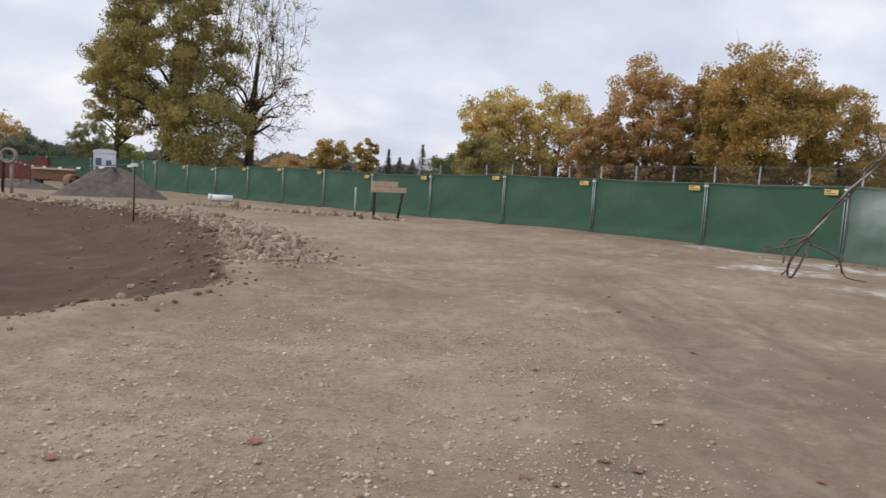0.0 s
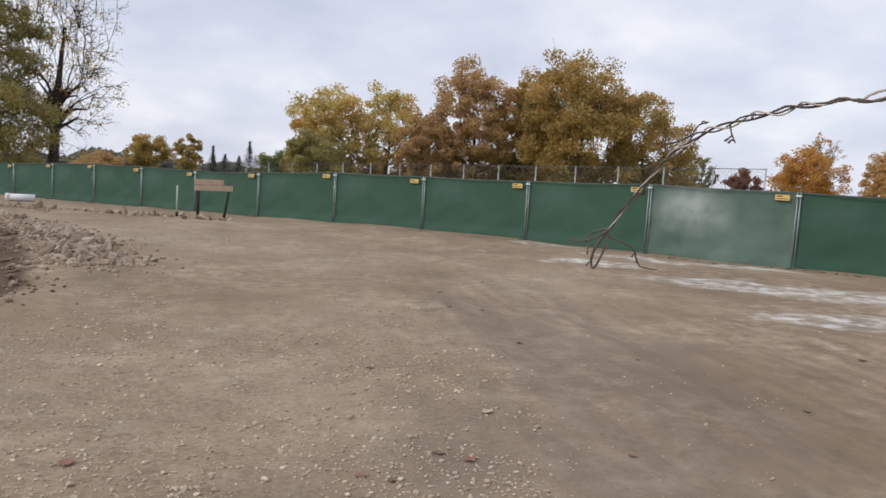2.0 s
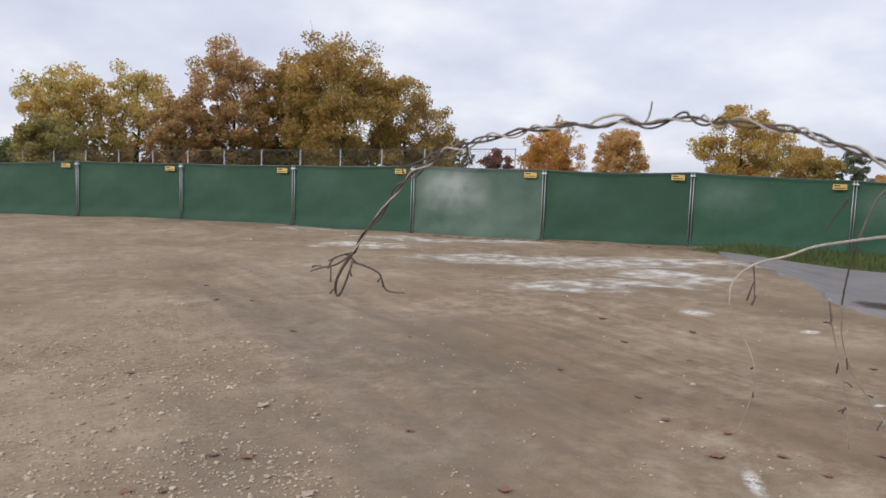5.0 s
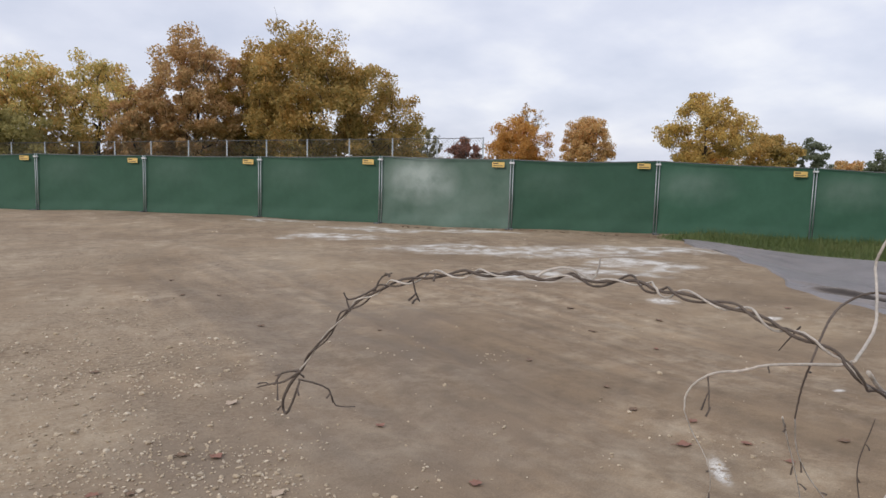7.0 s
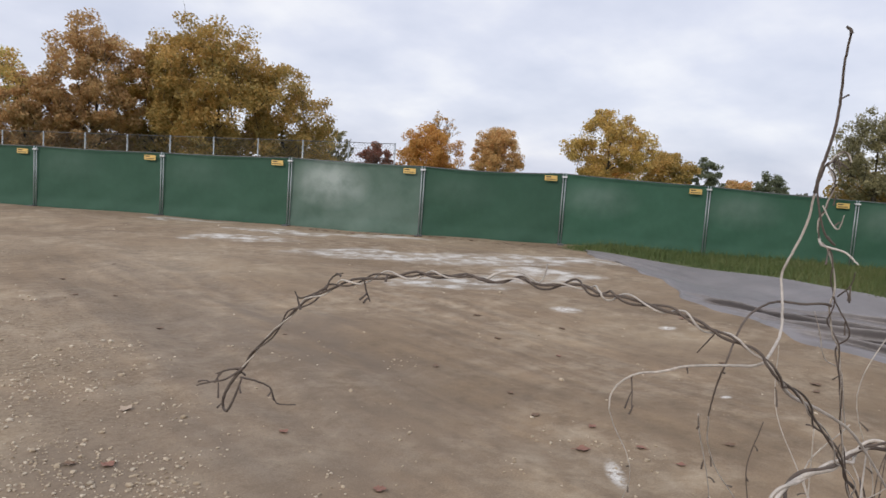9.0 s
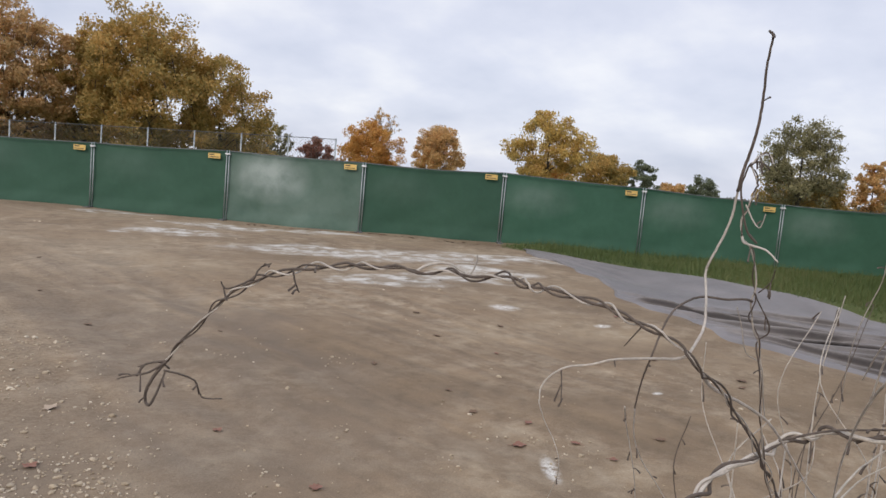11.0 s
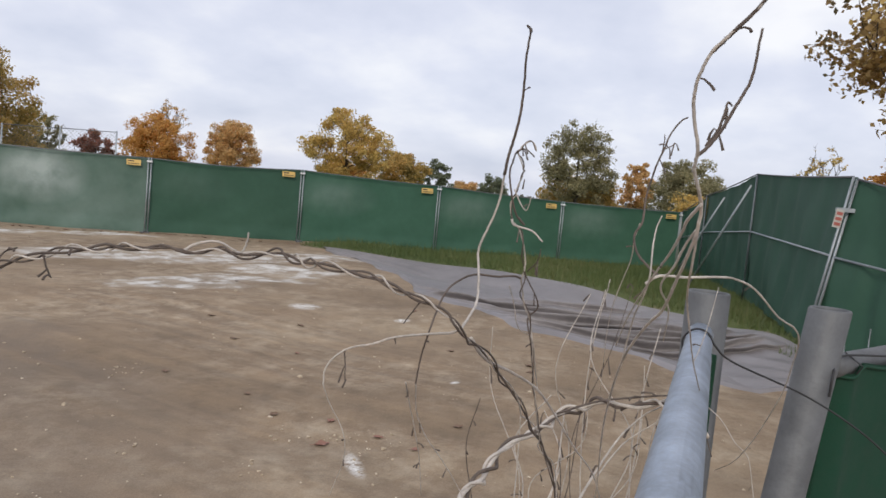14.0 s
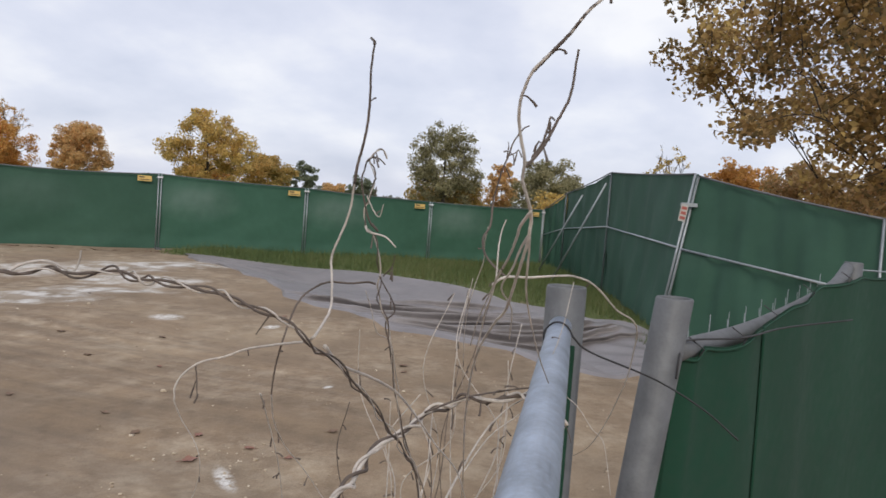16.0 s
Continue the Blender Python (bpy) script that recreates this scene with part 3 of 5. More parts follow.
# ---------------------------------------------------------------- taller leaning panels that come back towards the camera
def tall_panel(a, b, at, bt, seed, label):
    """Panel between feet a and b with tops at and bt (which may lean); mid rail; screen hung loosely on its inner side."""
    rnd = random.Random(seed)
    root = thing("tall_temporary_fence", pose(a.x, a.y, a.z), label, "fence", "tall leaning fence")
    A, B, C, D = (Vector(p) - a for p in (a, b, at, bt))
    side = (B - A).cross(Vector((0, 0, 1))).normalized()
    part("post", Geo().tube([A, C], 0.019), STEEL, root, "", True)
    part("post", Geo().tube([B, D], 0.019), STEEL, root, "", True)
    part("top_rail", Geo().tube([C.lerp(D, t) - Vector((0, 0, 0.10 * t * (1 - t))) for t in np.linspace(0, 1, 8)], 0.015), STEEL_DULL, root, "", True)
    part("middle_rail", Geo().tube([A.lerp(C, 0.55), B.lerp(D, 0.55)], 0.018), STEEL, root, "", True)
    nx, nz, vs = 44, 22, []
    ph = rnd.uniform(0, 6)
    for j in range(nz + 1):
        for i in range(nx + 1):
            s, t = -0.012 + 1.024 * i / nx, j / nz
            p = (A.lerp(B, s)).lerp(C.lerp(D, s) - Vector((0, 0, 0.10 * s * (1 - s))), 0.02 + 0.98 * t)
            f = math.sin(math.pi * s) * 0.05 + (1 - 0.6 * t) * (0.05 * math.sin(19 * s + 2.5 * t + ph) ** 3 + 0.03 * math.sin(33 * s - 5 * t + ph) + 0.02 * math.sin(7 * s + 9 * t))
            vs.append(p - side * (0.03 + 0.6 * abs(f) + 0.4 * f))
    fs = [(j * (nx + 1) + i, j * (nx + 1) + i + 1, (j + 1) * (nx + 1) + i + 1, (j + 1) * (nx + 1) + i) for j in range(nz) for i in range(nx)]
    part("screen", Geo().add(vs, fs).add([v + side * 0.004 for v in vs], [q[::-1] for q in fs]), SCREEN, root, "", True)
    return root


def G(x, y):
    return Vector((x, y, gz(x, y)))


corner, A_, B_, C_ = G(23.88, 4.98), G(22.5, 4.05), G(17.17, 2.1), G(11.85, 0.55)
tops = [Vector((23.88, 4.98, 1.86)), Vector((22.5, 4.05, 2.38)), Vector((17.17, 2.1, 2.80)), Vector((11.98, 0.19, 2.56))]
tall_panel(corner, A_, tops[0], tops[1], 61, "narrow green screened fence panel at the corner")
propped = tall_panel(A_, B_, tops[1], tops[2], 62, "tall green screened fence panel on the grass")
leaning = tall_panel(B_, C_, tops[2], tops[3], 63, "tall green screened fence panel leaning sideways")
C2, D_, E_ = G(11.80, 0.50), G(9.75, -2.0), G(8.6, -4.8)
t2 = [Vector((11.95, 0.14, 2.53)), Vector((9.85, -1.98, 2.03)), Vector((8.6, -4.8, 2.0))]
tall_panel(C2, D_, t2[0], t2[1], 64, "slack green screened fence panel with deep folds")
tall_panel(D_, E_, t2[1], t2[2], 65, "slack green screened fence panel with deep folds")
tie = thing("warning_sign", pose(11.80, 0.30, 1.98, 0, 8, -70), "small red and white sign wired to a fence post", "sign")
part("plate", Geo().box(-0.08, -0.055, -0.16, 0.03, -0.045, 0.10, 0.004), WHITE_POST, tie)
for k in range(3):
    part("print_bar", Geo().box(-0.065, -0.06, -0.13 + 0.075 * k, 0.015, -0.056, -0.085 + 0.075 * k), SIGN_RED, tie)
g = Geo().box(-0.12, -0.04, -0.03, 0.12, 0.04, 0.03, 0.006)
g.v = [tuple(pose(11.86, 0.24, 2.08, 0, 0, -70) @ Vector(v) - B_) for v in g.v]
part("clamp", g, STEEL, leaning, "galvanised clamp")
for foot, head in ((G(18.55, 3.55), Vector((17.2, 2.2, 2.55))), (G(20.6, 4.35), Vector((19.6, 3.1, 2.3)))):
    part("brace", Geo().tube([foot - A_, head - A_], 0.022), STEEL, propped, "slanting galvanised brace", True)


# ---------------------------------------------------------------- chain-link fence far behind the green one
def backstop():
    p0, p1 = Vector((21.3, 29.0, 0)), Vector((-3.5, 56.0, 0))
    n = 16
    for i in range(n):
        a, b = p0.lerp(p1, i / n), p0.lerp(p1, (i + 1) / n)
        ta, tb = 3.05 - 1.0 * i / n, 3.05 - 1.0 * (i + 1) / n
        ga, gb = gz(a.x, a.y), gz(b.x, b.y)
        root = thing("chain_link_fence", pose(a.x, a.y, ga), "tall grey chain-link fence bay beyond the site", "chain-link fence", "chain-link fence behind the site")
        part("post", Geo().tube([(0, 0, 0), (0, 0, ta - ga + 0.04)], 0.035, sides=6), STEEL, root, "", True)
        d = b - a
        part("top_rail", Geo().tube([(0, 0, ta - ga), (d.x, d.y, tb - ga)], 0.016, sides=5), STEEL_DULL, root, "", True)
        g, w, hgt = Geo(), d.length, ta - ga
        k, pitch = 0, 0.16
        while k * pitch < w + hgt:
            for flip in (0, 1):
                s0, z0 = k * pitch, 0.0
                s1, z1 = s0 - hgt, hgt
                if s0 > w:
                    z0, s0 = s0 - w, w
                if s1 < 0:
                    z1, s1 = z1 + s1, 0.0
                if z1 > z0:
                    q = [(s0, z0), (s1, z1)] if not flip else [(w - s0, z0), (w - s1, z1)]
                    g.tube([(d.x / w * s, d.y / w * s, z) for s, z in q], 0.0042, sides=3, caps=False)
            k += 1
        part("wire_mesh", g, STEEL_DULL, root, "", False, "stuff")


backstop()


# ---------------------------------------------------------------- grey sheet laid in the hollow, and the grass behind it
def tarp():
    near = spline([(14.5, 11.4, 0), (13.7, 10.0, 0), (12.8, 8.4, 0), (11.3, 6.9, 0), (10.3, 5.3, 0), (9.45, 4.0, 0), (9.05, 2.3, 0), (8.75, 0.95, 0), (9.1, -0.3, 0)], 56)
    far = spline([(14.9, 11.9, 0), (15.15, 10.4, 0), (15.5, 9.2, 0), (15.75, 8.0, 0), (15.6, 6.4, 0), (15.6, 5.2, 0), (15.0, 3.4, 0), (12.6, 0.95, 0), (10.4, 0.1, 0)], 56)
    n, m = len(near), 150
    X = np.array([[near[i].lerp(far[i], j / m).x for j in range(m + 1)] for i in range(n)])
    Y = np.array([[near[i].lerp(far[i], j / m).y for j in range(m + 1)] for i in range(n)])
    s, t = np.meshgrid(np.linspace(0, 1, n), np.linspace(0, 1, m + 1), indexing="ij")
    X += 0.16 * np.sin(31 * s + 4) * (1 - t) ** 6 + 0.08 * np.sin(77 * s) * (1 - t) ** 8
    Z = height(X, Y) + 0.035
    # slack folds that lie side by side and topple towards the near edge
    across, along = 0.8 * X + 0.6 * Y, 0.6 * X - 0.8 * Y
    for c, a, w, q in ((13.75, 0.10, 0.10, 1.1), (13.1, 0.07, 0.08, 1.7), (12.55, 0.11, 0.09, 0.8), (12.05, 0.12, 0.10, 1.3), (11.6, 0.08, 0.08, 2.1), (11.15, 0.12, 0.09, 0.9), (10.75, 0.08, 0.08, 1.5), (10.3, 0.11, 0.09, 1.2), (9.8, 0.08, 0.08, 1.8)):
        k = np.exp(-((across - c - 0.12 * np.sin(q * along + 3 * c)) / (1.25 * w)) ** 2) * (0.65 + 0.35 * np.sin(0.9 * q * along + 7 * c)) * step(0.9, 2.0, along) * (1 - step(6.2, 7.6, along)) * step(0.02, 0.10, t) * (1 - step(0.72, 0.92, t))
        Z += 1.5 * a * k
        X -= 0.26 * k
        Y -= 0.17 * k
    Z += 0.012 * np.sin(40 * t + 8 * s) * np.sin(9 * s)
    Z -= 0.06 * (1 - step(0.0, 0.05, t)) + 0.05 * step(0.96, 1.0, t)
    vs = np.stack([X.ravel(), Y.ravel(), Z.ravel()], 1).tolist()
    fs = [(i * (m + 1) + j, (i + 1) * (m + 1) + j, (i + 1) * (m + 1) + j + 1, i * (m + 1) + j + 1) for i in range(n - 1) for j in range(m)]
    g = Geo().add(vs, fs).add([(x, y, z - 0.004) for x, y, z in vs], [q[::-1] for q in fs])
    base = thing("ground_sheet", pose(12, 5, gz(12, 5)), "grey geotextile sheet with dark folds laid in a hollow", "ground sheet")
    z0 = gz(12, 5)
    g.v = [(x - 12, y - 5, z - z0) for x, y, z in g.v]
    part("fabric", g, TARP, base, "", True)


tarp()


def grass():
    rs = np.random.RandomState(5)
    X, Y = rs.uniform(9, 26, 150000), rs.uniform(-2, 15, 150000)
    d = inside(TURF, X, Y) + 0.25 * np.sin(3 * X) * np.sin(2.6 * Y)
    keep = (d > -0.05) & (rs.rand(len(X)) < np.clip(0.25 + d, 0, 1))
    X, Y = X[keep][:46000], Y[keep][:46000]
    Z = height(X, Y)
    n = len(X)
    h, a, w = rs.uniform(0.04, 0.15, n) * rs.choice([1, 1, 1, 1.8], n), rs.uniform(0, 6.28, n), rs.uniform(0.006, 0.014, n)
    b = np.stack([X, Y, Z], 1)
    side = np.stack([np.cos(a) * w, np.sin(a) * w, 0 * a], 1)
    tip = b + np.stack([rs.normal(0, 0.04, n), rs.normal(0, 0.04, n), h], 1)
    V = np.stack([b - side, b + side, tip], 1).reshape(-1, 3)
    me = bpy.data.meshes.new("grass")
    me.from_pydata(V.tolist(), [], np.arange(3 * n).reshape(n, 3).tolist())
    me.materials.append(GRASS)
    tagged(new("grass", me), "rough green grass along the foot of the fence", "grass", "", "stuff")


grass()


# ---------------------------------------------------------------- trees
def quads(me, V):
    """Fills a mesh with loose four-cornered leaves."""
    n = len(V) // 4
    me.vertices.add(4 * n)
    me.vertices.foreach_set("co", V.astype(np.float32).ravel())
    me.loops.add(4 * n)
    me.loops.foreach_set("vertex_index", np.arange(4 * n, dtype=np.int32))
    me.polygons.add(n)
    me.polygons.foreach_set("loop_start", np.arange(0, 4 * n, 4, dtype=np.int32))
    me.update(calc_edges=True)


def grow(name, az, dist, top, radius, low, leaf, n_leaf, size, seed, label, clumps=60, spread=0.20, sparse=0.0, shift=0.0, flat=0.75, twig=0, bark=BARK):
    """A tree: trunk, limbs that reach each clump of the crown, and leaves gathered in clumps."""
    rs = np.random.RandomState(seed)
    clumps, spread, n_leaf, size = int(clumps * 2.3), spread * 0.64, int(n_leaf * 1.8), size * 0.68
    foot = polar(az, dist)
    foot.z = gz(foot.x, foot.y) - 0.05
    label = label if len(label.replace("-", " ").split()) > 5 else label + " beyond the fence"
    root = thing(name, pose(*foot), label, "tree", "trees round the site")
    top, radius = 1.85 + (top - 1.85) * 1.10, radius * 1.07
    h = top - foot.z
    c0 = np.array((shift, 0, (low + h) / 2))
    rz = (h - low) / 2
    # clumps, denser near the outside of a lumpy crown
    U = rs.normal(size=(clumps, 3))
    U /= np.linalg.norm(U, axis=1)[:, None]
    q = rs.uniform(0.12, 1.0, clumps) ** 0.45 * rs.uniform(0.78, 1.0, clumps)
    C = c0 + U * q[:, None] * np.array((radius, radius, rz)) * (1.04 - spread * 0.45)
    # limbs
    g = Geo()
    tr = max(0.06, 0.022 * h)
    bend = rs.normal(0, 0.02 * h, 2)
    ht = low + 0.55 * (h - low)
    trunk = [np.array((bend[0] * t * t + shift * t, bend[1] * t * t, ht * t)) for t in np.linspace(0, 1, 9)]
    g.tube(trunk, tr, tr * 0.22, 8)
    nodes_, rad = list(trunk[3:]), [tr * (1 - 0.06 * i) * 0.7 for i in range(3, 9)]
    for k in np.argsort(np.linalg.norm(C - trunk[6], axis=1)):
        P = np.array(nodes_)
        cost = np.linalg.norm(P - C[k], axis=1) + 1.2 * np.clip(P[:, 2] - C[k][2] + 0.1 * h, 0, None)
        i = int(np.argmin(cost))
        p0, p1 = nodes_[i], C[k]
        L = np.linalg.norm(p1 - p0)
        mid = (p0 + p1) / 2 + rs.normal(0, 0.07 * L, 3) + np.array((0, 0, 0.10 * L))
        r0 = max(0.022, rad[i] * 0.62)
        pts = spline([p0, mid, p1], 3)
        g.tube(pts, r0, max(0.008, r0 * 0.35), 5, False)
        for s, p in enumerate(pts[2:]):
            nodes_.append(np.array(p))
            rad.append(r0 * (1 - 0.13 * (s + 2)))
    for _ in range(twig):
        k = rs.randint(clumps)
        p = C[k]
        d = (U[k] + rs.normal(0, 0.5, 3) + np.array((0, 0, 0.25))) * radius * spread * rs.uniform(0.5, 1.2)
        g.tube(spline([p, p + d * 0.5 + rs.normal(0, 0.05 * radius, 3), p + d], 3), 0.010 + 0.0001 * dist, 0.006, 3, False)
    part("trunk", g, bark, root, "dark trunk and limbs", True)
    # leaves
    wts = rs.uniform(0.4, 1.0, clumps) * np.where(rs.rand(clumps) < sparse, 0.08, 1)
    pick = rs.choice(clumps, n_leaf, p=wts / wts.sum())
    sg = spread * radius * rs.uniform(0.7, 1.25, clumps)
    D = rs.normal(size=(n_leaf, 3))
    D /= np.linalg.norm(D, axis=1)[:, None]
    D *= (rs.uniform(0, 1, n_leaf) ** 0.5 * 1.35)[:, None]
    pos = C[pick] + D * sg[pick][:, None] * np.array((1, 1, flat))
    pos[:, 2] = np.maximum(pos[:, 2], 0.3)
    a, b = rs.normal(size=(n_leaf, 3)), rs.normal(size=(n_leaf, 3))
    a /= np.linalg.norm(a, axis=1)[:, None]
    b -= a * (a * b).sum(1)[:, None]
    b /= np.linalg.norm(b, axis=1)[:, None]
    s = size * rs.uniform(0.55, 1.35, n_leaf)[:, None]
    nrm = np.cross(a, b) * s * 0.18
    V = np.stack([pos - a * s, pos + b * s * 0.62 + nrm, pos + a * s, pos - b * s * 0.62 + nrm], 1).reshape(-1, 3)
    me = bpy.data.meshes.new("crown")
    quads(me, V)
    part("crown", me, leaf, root, "", False)
    return root


# big trees beyond the far end of the fence
grow("large_tree", -20.7, 60, 19.0, 5.7, 0.8, L_TALL, 44000, 0.15, 11, "tall broad tree with dull green and yellow leaves", 120, 0.17, 0.12, twig=80)
grow("large_tree", -24.0, 63, 10.6, 2.6, 2.4, L_TALL, 8000, 0.15, 10, "drooping olive-yellow side of a tall tree", 46, 0.24, 0.1, twig=40)
grow("large_tree", -18.2, 58, 7.6, 3.9, 0.3, L_TALL, 9000, 0.15, 12, "low olive-green tree beneath a taller one", 40, 0.26)
grow("thinning_tree", -14.9, 62, 18.5, 5.0, 0.6, L_YELLOW, 2600, 0.13, 13, "tall half-bare tree with open dark branches", 130, 0.2, 0.3, twig=1500)
grow("tree", -31.4, 85, 5.3, 3.4, 0.3, L_BROWN, 5000, 0.2, 14, "rounded orange-brown autumn tree", 40, 0.24)
grow("tree", -30.2, 80, 3.2, 3.4, 0.2, L_DARK, 4000, 0.22, 15, "low dark green tree", 30, 0.28)
grow("tree", -25.7, 88, 5.4, 2.3, 0.4, L_GREY, 3500, 0.16, 16, "pale grey-green tree", 50, 0.2, twig=120)
grow("tree", -23.9, 92, 3.0, 3.0, 0.2, L_GREEN, 3500, 0.22, 17, "low dull green tree", 30, 0.28)
grow("tree", -12.2, 115, 2.7, 3.4, 0.2, L_RUST, 2600, 0.26, 18, "low reddish brown tree", 26, 0.28)
grow("tree", -8.8, 118, 5.7, 3.4, 0.2, L_OLIVE, 5000, 0.24, 19, "rounded olive tree", 40, 0.25)
grow("tree", -6.2, 112, 6.2, 2.0, 0.3, L_OLIVE, 3200, 0.22, 20, "upright golden-olive tree", 34, 0.25)
# the wood behind the chain-link fence
grow("oak_tree", 3.6, 56, 7.95, 3.0, 3.0, L_MIXED, 6500, 0.15, 21, "green-gold autumn oak with open crown", 60, 0.22, 0.3, twig=50)
grow("oak_tree", 8.3, 58, 8.4, 3.5, 2.2, L_MIXED, 7000, 0.15, 22, "green-gold autumn oak with open crown", 70, 0.2, 0.32, twig=60)
grow("shrub_tree", 3.0, 52, 4.7, 2.6, 0.1, L_TALL, 7000, 0.15, 23, "bushy dull olive tree", 34, 0.27)
grow("shrub_tree", 6.5, 53, 4.0, 2.2, 0.1, L_OLIVE, 5500, 0.15, 24, "bushy olive tree", 30, 0.27)
grow("oak_tree", 10.8, 55, 6.4, 2.4, 0.4, L_RUST, 7000, 0.15, 25, "rust-brown autumn oak", 44, 0.24, 0.05, twig=30)
grow("oak_tree", 14.8, 56, 10.3, 3.6, 0.8, L_RUST, 17000, 0.15, 26, "large rust-brown autumn oak", 90, 0.2, 0.06, twig=60)
grow("oak_tree", 19.0, 57, 9.9, 3.0, 1.0, L_OLIVE, 13000, 0.15, 27, "large olive-gold oak", 70, 0.22, 0.04, twig=40)
grow("oak_tree", 23.0, 54, 10.9, 4.9, 0.5, L_OLIVE, 26000, 0.15, 28, "large dense olive-gold oak", 120, 0.19, 0.04, twig=80)
grow("oak_tree", 28.0, 57, 9.0, 3.7, 0.3, L_OLIVE, 11000, 0.15, 29, "olive-gold oak with drooping edge", 60, 0.22, 0.05, twig=40)
for az, far, top, r, leaf, sd in ((12.5, 61, 4.3, 2.6, L_RUST, 91), (16.5, 62, 4.6, 2.8, L_OLIVE, 92), (20.5, 62, 4.4, 2.8, L_OLIVE, 93), (24.8, 60, 4.2, 2.7, L_RUST, 94), (29.5, 62, 4.4, 2.9, L_OLIVE, 95), (0.8, 64, 3.6, 2.4, L_GREEN, 96)):
    grow("shrub_tree", az, far, top, r, 0.1, leaf, 5000, 0.17, sd, "low bushy undergrowth tree beneath autumn oaks", 30, 0.27)
# single trees along the park to the east
grow("tree", 32.0, 88, 6.3, 1.9, 0.3, L_GREY, 2600, 0.17, 31, "thin grey-green tree", 40, 0.2, 0.1, twig=80)
grow("tree", 34.9, 92, 4.9, 2.4, 0.3, L_RED, 3400, 0.2, 32, "dark red autumn tree", 34, 0.24, twig=50)
grow("maple_tree", 38.8, 86, 6.9, 3.9, 0.3, L_ORANGE, 10000, 0.18, 33, "bright orange autumn maple", 60, 0.22, 0.03, twig=40)
grow("thinning_tree", 39.8, 90, 9.0, 1.9, 3.5, L_BROWN, 1000, 0.15, 34, "thin bare-topped tree", 44, 0.2, 0.2, twig=160)
grow("tree", 44.2, 84, 7.5, 3.2, 0.3, L_BROWN, 9000, 0.18, 35, "rounded brown autumn tree", 60, 0.22, 0.04, twig=50)
grow("oak_tree", 52.6, 74, 9.0, 4.4, 1.0, L_YELLOW, 11000, 0.17, 36, "broad yellow autumn oak with open crown", 80, 0.19, 0.12, twig=90)
grow("tree", 53.0, 90, 4.6, 4.0, 0.1, L_ORANGE, 5000, 0.2, 37, "low orange tree", 34, 0.26)
grow("tree", 56.7, 82, 5.8, 3.3, 0.2, L_OLIVE, 6500, 0.19, 38, "low olive and orange tree", 44, 0.25)
grow("tree", 59.6, 100, 5.6, 2.2, 0.3, L_DARK, 4000, 0.2, 39, "small dark evergreen tree", 30, 0.26)
grow("tree", 62.0, 110, 3.6, 2.4, 0.1, L_BROWN, 2600, 0.24, 41, "low brown tree", 26, 0.28)
grow("tree", 64.0, 100, 4.5, 2.2, 0.2, L_DARK, 3600, 0.2, 42, "small dark evergreen tree", 28, 0.26)
grow("tree", 70.3, 68, 9.1, 3.5, 0.6, L_GREY, 9000, 0.15, 43, "grey-green tree with upswept bare branches", 110, 0.19, 0.2, twig=520)
grow("tree", 70.5, 72, 4.4, 4.2, 0.1, L_OLIVE, 7000, 0.18, 44, "low olive tree", 40, 0.25)
grow("tree", 74.8, 74, 6.0, 1.9, 0.2, L_BROWN, 3600, 0.18, 45, "slim brownish tree", 34, 0.25, twig=40)
grow("tree", 78.6, 66, 6.4, 3.4, 0.3, L_GREY, 9000, 0.17, 46, "pale green spreading tree", 60, 0.22, twig=60)
grow("tree", 79.5, 58, 3.3, 2.4, 0.1, L_YELLOW, 4000, 0.16, 47, "low yellow bush", 26, 0.28)
grow("thinning_tree", 86.9, 46, 6.0, 1.4, 1.8, L_YELLOW, 700, 0.11, 48, "small half-bare tree", 40, 0.2, 0.3, twig=120)
# large oak that overhangs the near fence, and the shrubs under it
grow("overhanging_oak", 106.0, 22.0, 13.5, 7.6, 1.4, L_OAK, 36000, 0.135, 51, "large brown and yellow oak overhanging the fence", 170, 0.13, 0.2, twig=90)
grow("maple_tree", 92.5, 37, 4.9, 1.9, 0.4, L_ORANGE, 6000, 0.12, 52, "orange-brown autumn shrub", 40, 0.24, twig=30)
grow("maple_tree", 97.0, 34, 4.7, 2.3, 0.4, L_RUST, 7000, 0.12, 53, "rust-coloured autumn shrub", 44, 0.24, twig=30)
grow("maple_tree", 102.0, 31, 4.5, 2.2, 0.4, L_RUST, 6500, 0.12, 54, "rust-coloured autumn shrub", 44, 0.24, twig=30)


def conifer(az, dist, top, r, seed):
    rs = np.random.RandomState(seed)
    foot = polar(az, dist)
    foot.z = gz(foot.x, foot.y) - 0.05
    h = top - foot.z
    root = thing("conifer", pose(*foot), "slim dark conifer far beyond the fence", "tree", "trees round the site")
    part("trunk", Geo().tube([(0, 0, 0), (0, 0, h)], 0.09, 0.02, 6), BARK, root, "", True)
    g = Geo()
    for _ in range(900):
        t = rs.rand() ** 1.4
        a, rr = rs.uniform(0, 6.28), r * (1 - t) * rs.uniform(0.3, 1.05) + 0.05
        p = np.array((math.cos(a) * rr, math.sin(a) * rr, h * (0.06 + 0.93 * t) - rr * 0.25))
        o, u = np.array((math.cos(a), math.sin(a), -0.3)) * 0.3, np.array((-math.sin(a), math.cos(a), 0.1)) * 0.12
        g.add([p - o - u, p - o + u, p + o], [(0, 1, 2)])
    # crown in the haze-paled leaf colour
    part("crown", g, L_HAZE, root)


